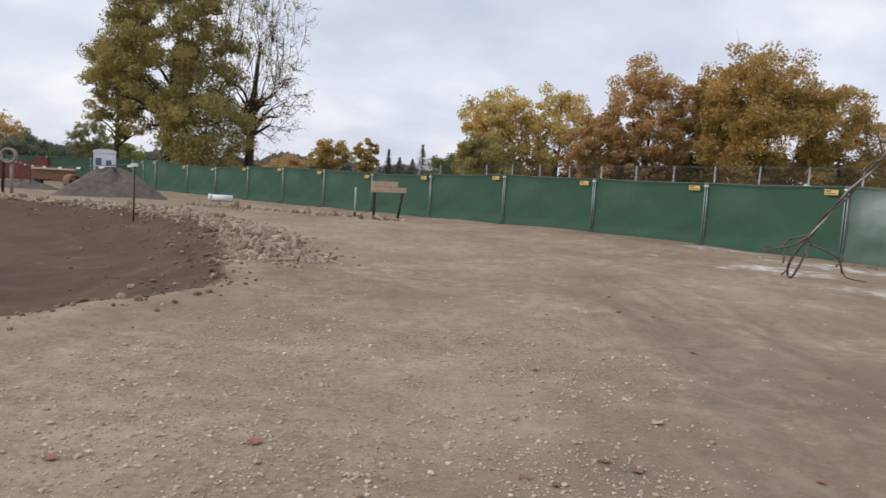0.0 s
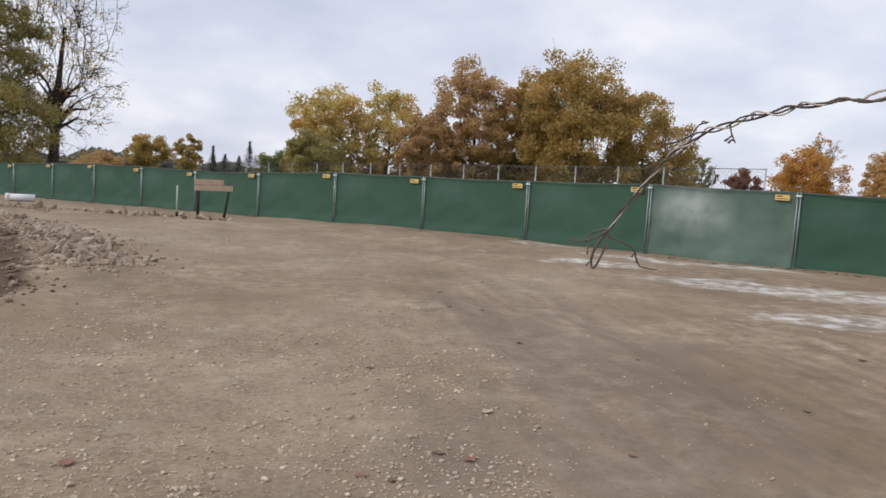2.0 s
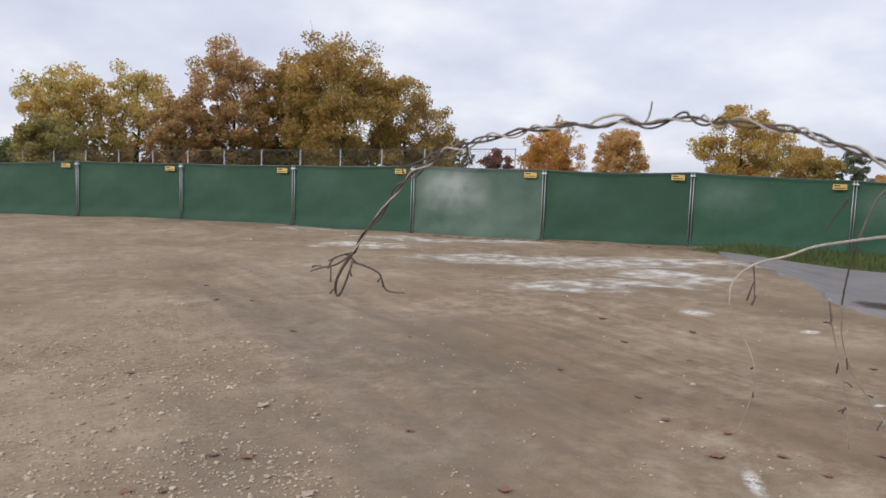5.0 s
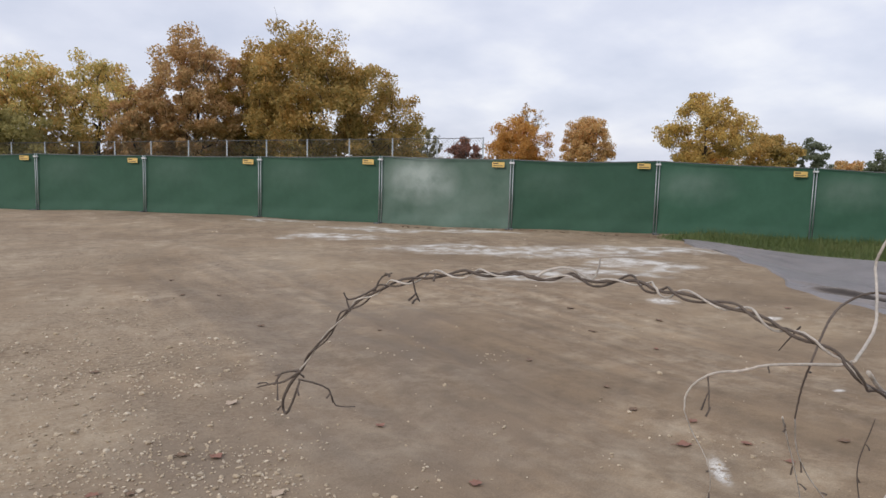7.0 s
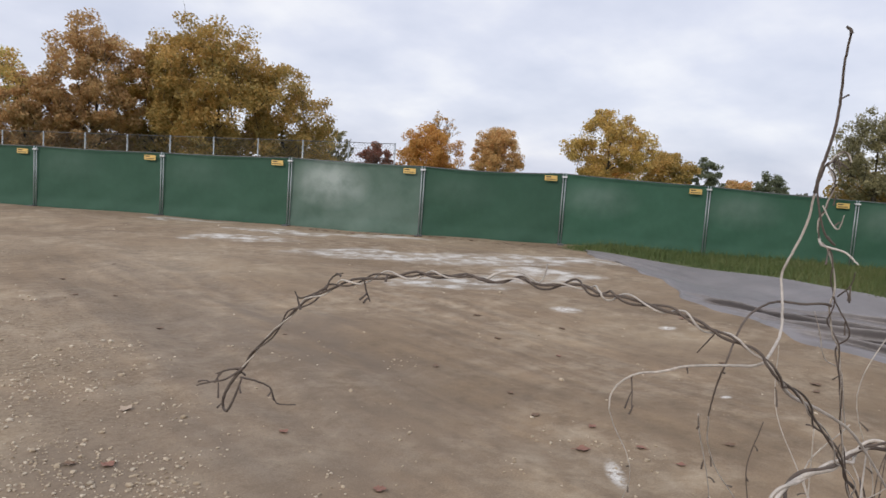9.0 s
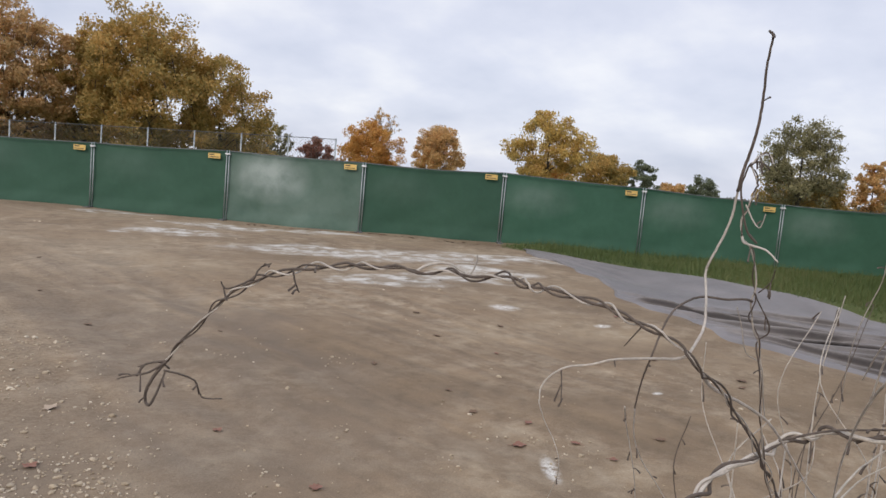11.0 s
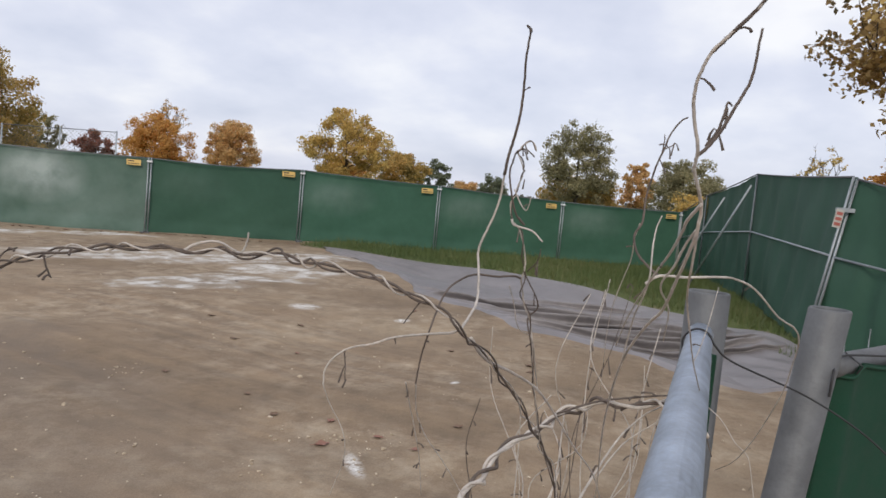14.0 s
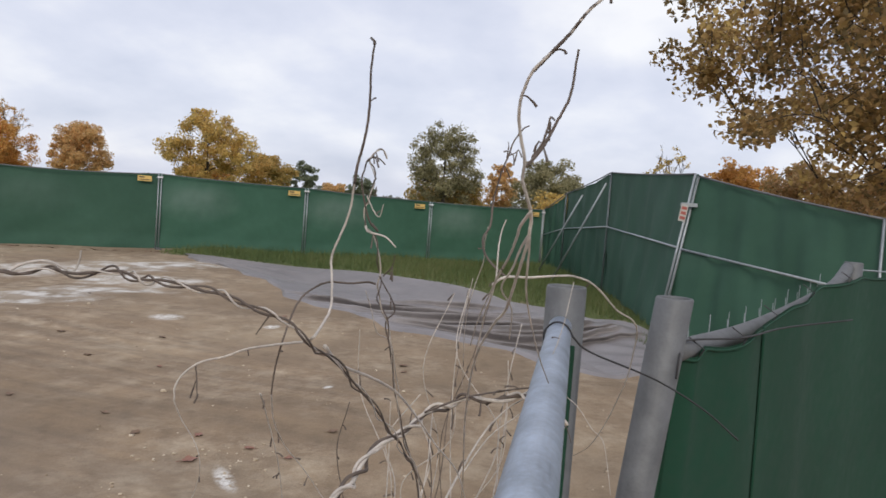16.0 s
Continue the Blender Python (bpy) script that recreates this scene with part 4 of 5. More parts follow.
for k, (az, dist, top, r) in enumerate(((-4.45, 125, 5.3, 0.9), (-3.6, 128, 4.0, 1.5), (-2.6, 130, 3.9, 1.6), (-1.85, 122, 6.4, 1.5), (-1.0, 126, 4.6, 1.8), (0.1, 130, 3.7, 1.8), (1.0, 128, 3.4, 1.8))):
    conifer(az, dist, top * 0.92, r * 1.7, 70 + k)


def far_woods():
    """A low belt of woodland all round, its haze put into the leaf colour."""
    rs = np.random.RandomState(9)
    n = 42000
    a = np.radians(rs.uniform(-60, 130, n))
    d = rs.uniform(190, 230, n)
    lump = 2.6 + 1.3 * np.sin(a * 37) * np.sin(a * 11 + 1) + 0.9 * np.sin(a * 83)
    z = rs.uniform(0, 1, n) ** 0.7 * lump - 0.6
    P = np.stack([d * np.sin(a), d * np.cos(a), z], 1)
    o, u = rs.normal(0, 0.5, (n, 3)), rs.normal(0, 0.5, (n, 3))
    V = np.stack([P - o, P + u, P + o, P - u], 1).reshape(-1, 3)
    me = bpy.data.meshes.new("far_woods")
    quads(me, V)
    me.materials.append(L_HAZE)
    tagged(new("far_woods", me), "low distant belt of mixed woodland", "woodland", "", "stuff")


far_woods()

# ---------------------------------------------------------------- the old chain-link fence under the camera
NEAR_A, NEAR_B, NEAR_C = Vector((1.335, 0.19, 0)), Vector((1.428, 0.006, 0)), Vector((2.873, -0.524, 0))
old = thing("old_chain_link_fence", pose(NEAR_A.x, NEAR_A.y, gz(NEAR_A.x, NEAR_A.y)), "old galvanised pipe fence with open-topped posts, vine-grown", "fence")
O = old.matrix_world.translation.copy()


def pipe_post(p, top, r, mat, lean=(0, 0)):
    prof = [(r, -0.05), (r, top - 0.003), (r - 0.002, top), (r - 0.004, top), (r - 0.005, top - 0.003), (r - 0.005, top - 0.30)]
    n, vs = 28, []
    for q, z in prof:
        vs += [(p.x + lean[0] * (z - top) + q * math.cos(2 * math.pi * k / n) - O.x, p.y + lean[1] * (z - top) + q * math.sin(2 * math.pi * k / n) - O.y, z - O.z) for k in range(n)]
    fs = [(i * n + k, i * n + (k + 1) % n, (i + 1) * n + (k + 1) % n, (i + 1) * n + k) for i in range(len(prof) - 1) for k in range(n)]
    part("post", Geo().add(vs, fs), mat, old, "open-topped grey steel post", True)


pipe_post(NEAR_A, 1.712, 0.036, STEEL_DULL)
pipe_post(NEAR_B, 1.703, 0.034, STEEL_DULL, (0.036, -0.10))
pipe_post(NEAR_C, 1.745, 0.03, STEEL_DULL)
R0, R1 = Vector((-1.2, -0.211, 1.690)), Vector((1.302, 0.190, 1.641))
part("top_rail", Geo().tube([R0 - O, R1 - O], 0.0205, sides=28), STEEL_NEAR, old, "bluish galvanised top rail", True)
part("tension_bar", Geo().box(0.942 - O.x, 0.114 - O.y, 0.15 - O.z, 0.950 - O.x, 0.124 - O.y, 1.643 - O.z, 0.001), STEEL_DULL, old, "dull flat tension bar")
part("edge_strip", Geo().box(1.077 - O.x, 0.127 - O.y, 0.10 - O.z, 1.081 - O.x, 0.137 - O.y, 1.652 - O.z, 0.001), SCREEN_DARK, old, "narrow green strip of torn screen")
part("rod_end", Geo().tube([(0.581 - O.x, 0.065 - O.y, 0.3 - O.z), (0.581 - O.x, 0.065 - O.y, 1.627 - O.z)], 0.004, sides=10), STAKE, old, "dark rusty rod end", True)
part("top_rail", Geo().tube([Vector((NEAR_B.x, NEAR_B.y, 1.60)) + Vector(p) - O for p in spline([(0.02, -0.008, 0), (0.45, -0.16, 0.0), (0.95, -0.34, 0.035), (1.25, -0.45, 0.072), (1.44, -0.515, 0.125)], 8)], 0.021, sides=16), STEEL_DULL, old, "sagging grey rail", True)
part("wire_strand", Geo().tube([Vector((2.873, -0.524, 1.70)) + Vector(p) - O for p in spline([(0, 0, 0.02), (0.7, -0.4, -0.005), (1.6, -0.9, -0.03)], 6)], 0.003, sides=5), STEEL, old)


def mesh_ends():
    for k in range(10):
        t = 0.08 + k * 0.078
        x, y = NEAR_B.x + 1.44 * t - O.x, NEAR_B.y - 0.515 * t - O.y + 0.014
        z = 1.632 + 0.10 * t * t - O.z
        g = Geo().tube([(x + 0.05, y, z - 0.01), (x + 0.035, y - 0.004, z - 0.10), (x, y, z - 0.16), (x + 0.006 * math.sin(k * 2.3), y, z + 0.006 + 0.012 * abs(math.sin(k * 1.9)))], 0.0009, sides=5)
        part("wire_end", g, STEEL, old)


mesh_ends()


def near_screen():
    """Green screen laced to the near fence, torn away from the rail at its first bay."""
    root = thing("privacy_screen", pose(NEAR_B.x, NEAR_B.y, 0), "dark green privacy screen laced to the old fence", "privacy screen")
    nx, nz, vs = 90, 40, []
    path = spline([(0.022, 0.0, 0), (0.10, -0.075, 0), (0.6, -0.275, 0), (1.42, -0.58, 0), (2.6, -1.2, 0), (4.4, -2.15, 0)], nx // 5 + 1)
    for j in range(nz + 1):
        for i in range(nx + 1):
            p = path[min(i, len(path) - 1)]
            s, t = i / nx, j / nz
            top = 1.572 + 0.035 * step(0.0, 0.2, s) + 0.10 * step(0.2, 0.6, s) - 0.012 * abs(math.sin(31 * s))
            f = 0.010 * math.sin(43 * s + 2 * t) + 0.016 * math.sin(17 * s + 3 * t) * (1 - 0.5 * t)
            vs.append((p.x + f * 0.35 + 0.012, p.y - f + 0.055 * (1 - t) * 1.5 * (1 - step(0.0, 0.3, s)), 0.06 + (top - 0.06) * t))
    fs = [(j * (nx + 1) + i, j * (nx + 1) + i + 1, (j + 1) * (nx + 1) + i + 1, (j + 1) * (nx + 1) + i) for j in range(nz) for i in range(nx)]
    part("fabric", Geo().add(vs, fs).add([(x + 0.001, y - 0.003, z) for x, y, z in vs], [q[::-1] for q in fs]), SCREEN_DARK, root, "", True)
    edge = [Vector(vs[nz * (nx + 1) + i]) for i in range(nx + 1)]
    part("hem", Geo().tube([p + Vector((-0.002, -0.004, -0.006)) for p in edge], 0.003, sides=6), SCREEN_DARK, root, "rolled green hem", True)
    seam = [Vector(vs[j * (nx + 1) + 30]) + Vector((-0.004, -0.006, 0)) for j in range(nz + 1)]
    part("seam", Geo().tube(seam, 0.004, sides=5), SCREEN_DARK, root, "upright seam", True)
    for i in range(6, 60, 9):
        p = edge[i]
        part("tie", Geo().tube([p + Vector((0, 0.02, 0.03)), p + Vector((-0.006, -0.01, 0.01)), p + Vector((0, 0.015, -0.035))], 0.0016, sides=5), WIRE_DARK, root, "dark plastic tie")


near_screen()


# ---------------------------------------------------------------- dry vines on the rail
def sticks(pts, per=7, jitter=0.0004, seed=0):
    rnd = random.Random(seed)
    return [p + Vector((rnd.gauss(0, jitter), rnd.gauss(0, jitter), rnd.gauss(0, jitter))) for p in spline(pts, per)]


def twined(P, turns, phase, amp):
    """A line that winds round the line P."""
    out, n = [], len(P)
    for i, p in enumerate(P):
        d = (P[min(i + 1, n - 1)] - P[max(i - 1, 0)]).normalized()
        u = d.cross(Vector((0, 0, 1))).normalized()
        w = d.cross(u)
        a = phase + turns * 2 * math.pi * i / n
        q = amp * (0.7 + 0.5 * math.sin(3.1 * i / n * 6 + phase))
        out.append(p + u * q * math.cos(a) + w * q * math.sin(a))
    return out


def vine(label, main, shoots=(), strands=1, turns=10, amp=0.006, mat=VINE_PALE, buds=6, seed=1, k=0.27):
    """A dry vine: stem, strands wound round it, side shoots and shrivelled buds; k is how coarse the buds and kinks are."""
    rnd = random.Random(seed)
    r, pts = main
    base = Vector(pts[0])
    root = thing("dry_vine", pose(*base), label, "vine", "dry vines on the fence")
    P = [p - base for p in sticks(pts, seed=seed, jitter=0.00014 * k)]
    fine = [P[i].lerp(P[i + 1], n / 3) for i in range(len(P) - 1) for n in range(3)] + [P[-1]]
    lines = [fine if strands == 1 else twined(fine, turns, 0.4, amp * 0.6)]
    r *= 0.64
    part("stem", Geo().tube(lines[0], r * (1.0 if strands < 3 else 0.75), r * (0.6 if strands < 3 else 0.85), 8), mat, root, "", True)
    for n in range(1, strands):
        tw = twined(fine, turns * (1 + 0.17 * n), 0.4 + math.pi * n / (strands - 1 + 1e-6) + 1.9, amp)
        lines.append(tw)
        part("strand", Geo().tube(tw, r * (0.7 if n == 1 else 0.58), r * 0.62, 7), VINE_DARK if n % 2 else VINE_PALE, root, "", True)
    for n, (sr, sp, sm) in enumerate(shoots):
        Q = [p - base for p in sticks(sp, seed=seed * 7 + n, jitter=0.00014 * k)]
        lines.append(Q)
        part("shoot", Geo().tube(Q, sr * 0.75, sr * 0.45, 7), sm, root, "", True)
    for n in range(buds):
        L = lines[rnd.randrange(len(lines))]
        p = L[rnd.randrange(len(L) // 4, len(L))]
        d = Vector((rnd.gauss(0, 1), rnd.gauss(0, 1), rnd.gauss(-0.3, 1))).normalized() * rnd.uniform(0.006, 0.016) * k
        hang = Vector((rnd.gauss(0, 0.003), rnd.gauss(0, 0.003), -rnd.choice((0.004, 0.007, 0.013)))) * k
        part("bud", Geo().tube([p, p + d * 0.4, p + d * 0.8 + hang * 0.5, p + d + hang], 0.0006 * k, 0.0014 * k, 5), VINE_DARK, root)
    return root


P_, D__ = VINE_PALE, VINE_DARK
vine("long arching twisted dry vine with a frayed tip", (0.00066, [(0.4717, 0.0897, 1.3576), (0.4217, 0.0897, 1.5076), (0.3617, 0.0897, 1.6876), (0.2964, 0.0761, 1.7386), (0.2660, 0.0695, 1.7569), (0.2348, 0.0638, 1.7751), (0.2075, 0.0596, 1.7913), (0.1840, 0.0552, 1.8024), (0.1665, 0.0519, 1.8097), (0.1631, 0.0548, 1.8139), (0.1586, 0.0594, 1.8174), (0.1547, 0.0655, 1.8195), (0.1526, 0.0720, 1.8220), (0.1480, 0.0811, 1.8228), (0.1464, 0.0858, 1.8235), (0.1458, 0.0918, 1.8243), (0.1429, 0.1010, 1.8232), (0.1401, 0.1074, 1.8235), (0.1363, 0.1130, 1.8226), (0.1332, 0.1200, 1.8228), (0.1304, 0.1279, 1.8220), (0.1280, 0.1370, 1.8207), (0.1234, 0.1476, 1.8185), (0.1194, 0.1560, 1.8152), (0.1160, 0.1647, 1.8105), (0.1137, 0.1745, 1.8028), (0.1114, 0.1855, 1.7926), (0.1095, 0.1944, 1.7829)]),
     [(0.00075, [(0.1095, 0.1943, 1.7829), (0.1070, 0.1967, 1.7780), (0.1055, 0.1986, 1.7731), (0.1060, 0.1999, 1.7689), (0.1060, 0.1968, 1.7688), (0.1075, 0.1950, 1.7738), (0.1088, 0.1935, 1.7796)], D__),
      (0.0005, [(0.1086, 0.1944, 1.7821), (0.1052, 0.1977, 1.7789), (0.1019, 0.2014, 1.7775), (0.0988, 0.2049, 1.7759)], D__),
      (0.0005, [(0.1091, 0.1944, 1.7829), (0.1068, 0.1993, 1.7814), (0.1047, 0.2039, 1.7792)], D__),
      (0.00045, [(0.1085, 0.1937, 1.7801), (0.1129, 0.1933, 1.7787), (0.1178, 0.1921, 1.7762), (0.1193, 0.1922, 1.7733), (0.1212, 0.1920, 1.7700), (0.1271, 0.1907, 1.7691)], D__),
      (0.00045, [(0.1165, 0.1572, 1.8149), (0.1130, 0.1587, 1.8127), (0.1094, 0.1601, 1.8115), (0.1082, 0.1611, 1.8133)], D__),
      (0.0004, [(0.1158, 0.1574, 1.8138), (0.1176, 0.1571, 1.8173), (0.1204, 0.1558, 1.8188)], D__),
      (0.0004, [(0.1222, 0.1477, 1.8180), (0.1225, 0.1469, 1.8150), (0.1233, 0.1458, 1.8122)], D__),
      (0.0005, [(0.1355, 0.1142, 1.8222), (0.1382, 0.1113, 1.8247), (0.1411, 0.1076, 1.8254), (0.1428, 0.1046, 1.8240), (0.1435, 0.1025, 1.8232), (0.1440, 0.1013, 1.8254), (0.1440, 0.1007, 1.8284)], P_),
      (0.0004, [(0.2160, 0.0936, 1.8065), (0.2186, 0.0977, 1.8025), (0.2207, 0.1023, 1.7972)], D__),
      (0.0009, [(0.2289, 0.0806, 1.7949), (0.2515, 0.0856, 1.7836), (0.2768, 0.0849, 1.7740), (0.3015, 0.0832, 1.7626), (0.3383, 0.0861, 1.7409), (0.3740, 0.0880, 1.7171), (0.4185, 0.0890, 1.6881), (0.4587, 0.0930, 1.6526)], P_)], strands=3, turns=14, amp=0.0011, mat=D__, buds=14, seed=3)
vine("thin pale vine shoot reaching level and drooping", (0.00075, [(0.2216, 0.0809, 1.7990), (0.2243, 0.0858, 1.7965), (0.2237, 0.0961, 1.7941), (0.2227, 0.1065, 1.7914), (0.2225, 0.1154, 1.7875), (0.2221, 0.1245, 1.7844), (0.2191, 0.1293, 1.7803), (0.2177, 0.1315, 1.7757), (0.2175, 0.1316, 1.7705)]),
     [(0.0003, [(0.2175, 0.1316, 1.7705), (0.2228, 0.1327, 1.7632), (0.2289, 0.1304, 1.7523), (0.2331, 0.1310, 1.7429), (0.2417, 0.1386, 1.7308), (0.2473, 0.1474, 1.7151)], P_),
      (0.0004, [(0.2216, 0.1265, 1.7831), (0.2214, 0.1256, 1.7782), (0.2208, 0.1247, 1.7724)], D__),
      (0.0004, [(0.2227, 0.1065, 1.7914), (0.2225, 0.1059, 1.7891)], D__)], buds=4, seed=4)
vine("tall thin upright vine shoot with a dark tip", (0.00075, [(0.2216, 0.0809, 1.7990), (0.2325, 0.0833, 1.8025), (0.2428, 0.0866, 1.8061), (0.2489, 0.0900, 1.8133), (0.2546, 0.0939, 1.8215), (0.2544, 0.0927, 1.8262), (0.2552, 0.0897, 1.8344), (0.2538, 0.0868, 1.8422), (0.2516, 0.0850, 1.8504), (0.2493, 0.0832, 1.8563), (0.2480, 0.0807, 1.8642), (0.2462, 0.0786, 1.8727), (0.2438, 0.0773, 1.8810), (0.2411, 0.0763, 1.8890), (0.2384, 0.0743, 1.8976)]),
     [(0.0008, [(0.2381, 0.0741, 1.8970), (0.2380, 0.0744, 1.8981), (0.2375, 0.0755, 1.8991)], D__),
      (0.00078, [(0.2510, 0.0847, 1.8503), (0.2493, 0.0832, 1.8563), (0.2480, 0.0807, 1.8642), (0.2462, 0.0786, 1.8727), (0.2438, 0.0773, 1.8810), (0.2411, 0.0763, 1.8890), (0.2384, 0.0743, 1.8976)], D__)], buds=1, seed=5)
vine("thin brown vine hanging in a hook", (0.0007, [(0.2772, 0.0859, 1.8116), (0.2701, 0.0857, 1.8128), (0.2614, 0.0887, 1.8127), (0.2517, 0.0933, 1.8133), (0.2416, 0.0957, 1.8104), (0.2329, 0.0947, 1.8068), (0.2292, 0.0946, 1.8022), (0.2248, 0.0946, 1.7950), (0.2286, 0.0985, 1.7876), (0.2324, 0.1019, 1.7797), (0.2366, 0.1049, 1.7729)]),
     [(0.0004, [(0.2366, 0.1049, 1.7729), (0.2494, 0.1110, 1.7586), (0.2636, 0.1140, 1.7444), (0.2792, 0.1128, 1.7291), (0.2938, 0.1086, 1.7099)], P_),
      (0.0004, [(0.2265, 0.1030, 1.7756), (0.2452, 0.1124, 1.7636), (0.2621, 0.1160, 1.7385), (0.2768, 0.1210, 1.7135)], P_)], mat=D__, buds=10, seed=6)
vine("curling vine climbing from the rail", (0.00065, [(0.6094, 0.1611, 1.5301), (0.5020, 0.1352, 1.6256), (0.4378, 0.1239, 1.6804), (0.3958, 0.1166, 1.7125), (0.3636, 0.1084, 1.7420), (0.3391, 0.1017, 1.7651), (0.3316, 0.1011, 1.7800), (0.3232, 0.0990, 1.7893), (0.3157, 0.1005, 1.7976), (0.3094, 0.0986, 1.8060), (0.3057, 0.0967, 1.8139), (0.3011, 0.0967, 1.8238), (0.2981, 0.0981, 1.8304), (0.2946, 0.0999, 1.8331), (0.2922, 0.0995, 1.8402), (0.2903, 0.0976, 1.8449), (0.2898, 0.0946, 1.8502), (0.2881, 0.0940, 1.8543), (0.2853, 0.0955, 1.8597), (0.2856, 0.0943, 1.8636), (0.2869, 0.0911, 1.8653), (0.2880, 0.0890, 1.8619)]),
     [(0.0006, [(0.2958, 0.0975, 1.8345), (0.2946, 0.0941, 1.8318), (0.2909, 0.0971, 1.8369), (0.2872, 0.0994, 1.8511), (0.2867, 0.0982, 1.8574), (0.2863, 0.0967, 1.8613), (0.2872, 0.0929, 1.8620), (0.2879, 0.0897, 1.8595)], D__),
      (0.0007, [(0.2946, 0.1000, 1.8336), (0.2927, 0.0979, 1.8314), (0.2919, 0.0936, 1.8306), (0.2913, 0.0884, 1.8295), (0.2904, 0.0836, 1.8259)], P_),
      (0.0006, [(0.4703, 0.1300, 1.6538), (0.4259, 0.1242, 1.6943), (0.3800, 0.1129, 1.7283), (0.3555, 0.1064, 1.7499), (0.3309, 0.1003, 1.7749), (0.3257, 0.1011, 1.7874), (0.3218, 0.0953, 1.7939), (0.3159, 0.0942, 1.7998), (0.3106, 0.0959, 1.8062), (0.3054, 0.0968, 1.8114)], D__),
      (0.0004, [(0.3647, 0.1076, 1.7449), (0.3481, 0.1038, 1.7604), (0.3314, 0.1002, 1.7775), (0.3205, 0.1030, 1.7838), (0.3118, 0.1024, 1.7951), (0.3025, 0.1016, 1.8048)], P_),
      (0.0004, [(0.2901, 0.0981, 1.8461), (0.2899, 0.0944, 1.8401), (0.2894, 0.0914, 1.8380), (0.2884, 0.0895, 1.8432)], P_),
      (0.0004, [(0.3061, 0.0953, 1.8116), (0.3033, 0.0901, 1.8167), (0.2994, 0.0875, 1.8224)], D__),
      (0.0005, [(0.2897, 0.0942, 1.8463), (0.2888, 0.0934, 1.8503)], D__)], strands=2, turns=9, amp=0.0009, buds=10, seed=7)
vine("stout pale vine rising high and bending over", (0.00085, [(0.7065, 0.1701, 1.4978), (0.5519, 0.1245, 1.6290), (0.4535, 0.0970, 1.7005), (0.3762, 0.0734, 1.7451), (0.3145, 0.0536, 1.7756), (0.2792, 0.0408, 1.7926), (0.2531, 0.0292, 1.8059), (0.2377, 0.0217, 1.8132), (0.2221, 0.0158, 1.8229), (0.2085, 0.0107, 1.8317), (0.1992, 0.0073, 1.8383), (0.1944, 0.0060, 1.8439), (0.1893, 0.0059, 1.8478), (0.1863, 0.0070, 1.8527), (0.1836, 0.0063, 1.8574), (0.1810, 0.0075, 1.8649), (0.1788, 0.0073, 1.8695), (0.1777, 0.0063, 1.8732), (0.1766, 0.0042, 1.8773), (0.1758, -0.0001, 1.8815), (0.1755, -0.0037, 1.8853), (0.1746, -0.0081, 1.8906), (0.1787, -0.0136, 1.8965)]),
     [(0.00066, [(0.1770, 0.0043, 1.8774), (0.1758, -0.0001, 1.8815), (0.1755, -0.0037, 1.8853), (0.1746, -0.0081, 1.8906), (0.1787, -0.0136, 1.8965)], D__),
      (0.0006, [(0.1847, 0.0064, 1.8559), (0.1862, 0.0048, 1.8579), (0.1876, 0.0026, 1.8617), (0.1887, -0.0000, 1.8679), (0.1895, -0.0021, 1.8731), (0.1900, -0.0027, 1.8778), (0.1905, -0.0028, 1.8814), (0.1910, -0.0031, 1.8852)], D__),
      (0.0005, [(0.1868, 0.0052, 1.8583), (0.1881, 0.0033, 1.8619), (0.1890, 0.0024, 1.8661), (0.1900, 0.0021, 1.8686), (0.1915, 0.0014, 1.8680)], D__),
      (0.0007, [(0.2941, 0.0367, 1.8181), (0.2982, 0.0423, 1.8209), (0.3022, 0.0482, 1.8254), (0.3068, 0.0513, 1.8320), (0.3125, 0.0501, 1.8379), (0.3174, 0.0512, 1.8473), (0.3179, 0.0495, 1.8568), (0.3183, 0.0483, 1.8620), (0.3187, 0.0462, 1.8682), (0.3192, 0.0446, 1.8739), (0.3201, 0.0413, 1.8794), (0.3211, 0.0389, 1.8812)], D__),
      (0.0004, [(0.3186, 0.0470, 1.8667), (0.3183, 0.0465, 1.8714), (0.3181, 0.0467, 1.8737)], D__),
      (0.0004, [(0.3185, 0.0470, 1.8674), (0.3192, 0.0435, 1.8693), (0.3194, 0.0425, 1.8707)], D__),
      (0.0004, [(0.3151, 0.0519, 1.8366), (0.3424, 0.0609, 1.8281), (0.3697, 0.0688, 1.8171), (0.3924, 0.0825, 1.7843), (0.4781, 0.1082, 1.7221)], P_),
      (0.0006, [(0.1915, 0.0055, 1.8452), (0.1998, 0.0099, 1.8411), (0.2083, 0.0128, 1.8374), (0.2271, 0.0193, 1.8307), (0.2453, 0.0270, 1.8231), (0.2761, 0.0379, 1.8132), (0.3058, 0.0501, 1.7988), (0.3346, 0.0616, 1.7810)], P_),
      (0.0005, [(0.1993, 0.0072, 1.8397), (0.2089, 0.0091, 1.8336), (0.2181, 0.0113, 1.8253), (0.2371, 0.0148, 1.8169), (0.2557, 0.0165, 1.8057), (0.2979, 0.0214, 1.7867), (0.3399, 0.0249, 1.7678)], P_),
      (0.0005, [(0.3152, 0.0530, 1.7780), (0.2952, 0.0450, 1.8007), (0.2736, 0.0356, 1.8168), (0.2794, 0.0369, 1.8286), (0.2846, 0.0377, 1.8357), (0.2851, 0.0363, 1.8411)], P_),
      (0.0005, [(0.1992, 0.0074, 1.8390), (0.2085, 0.0114, 1.8348), (0.2174, 0.0156, 1.8280), (0.2260, 0.0205, 1.8212), (0.2454, 0.0216, 1.8125), (0.2632, 0.0259, 1.7994)], P_)], strands=1, buds=16, seed=8)
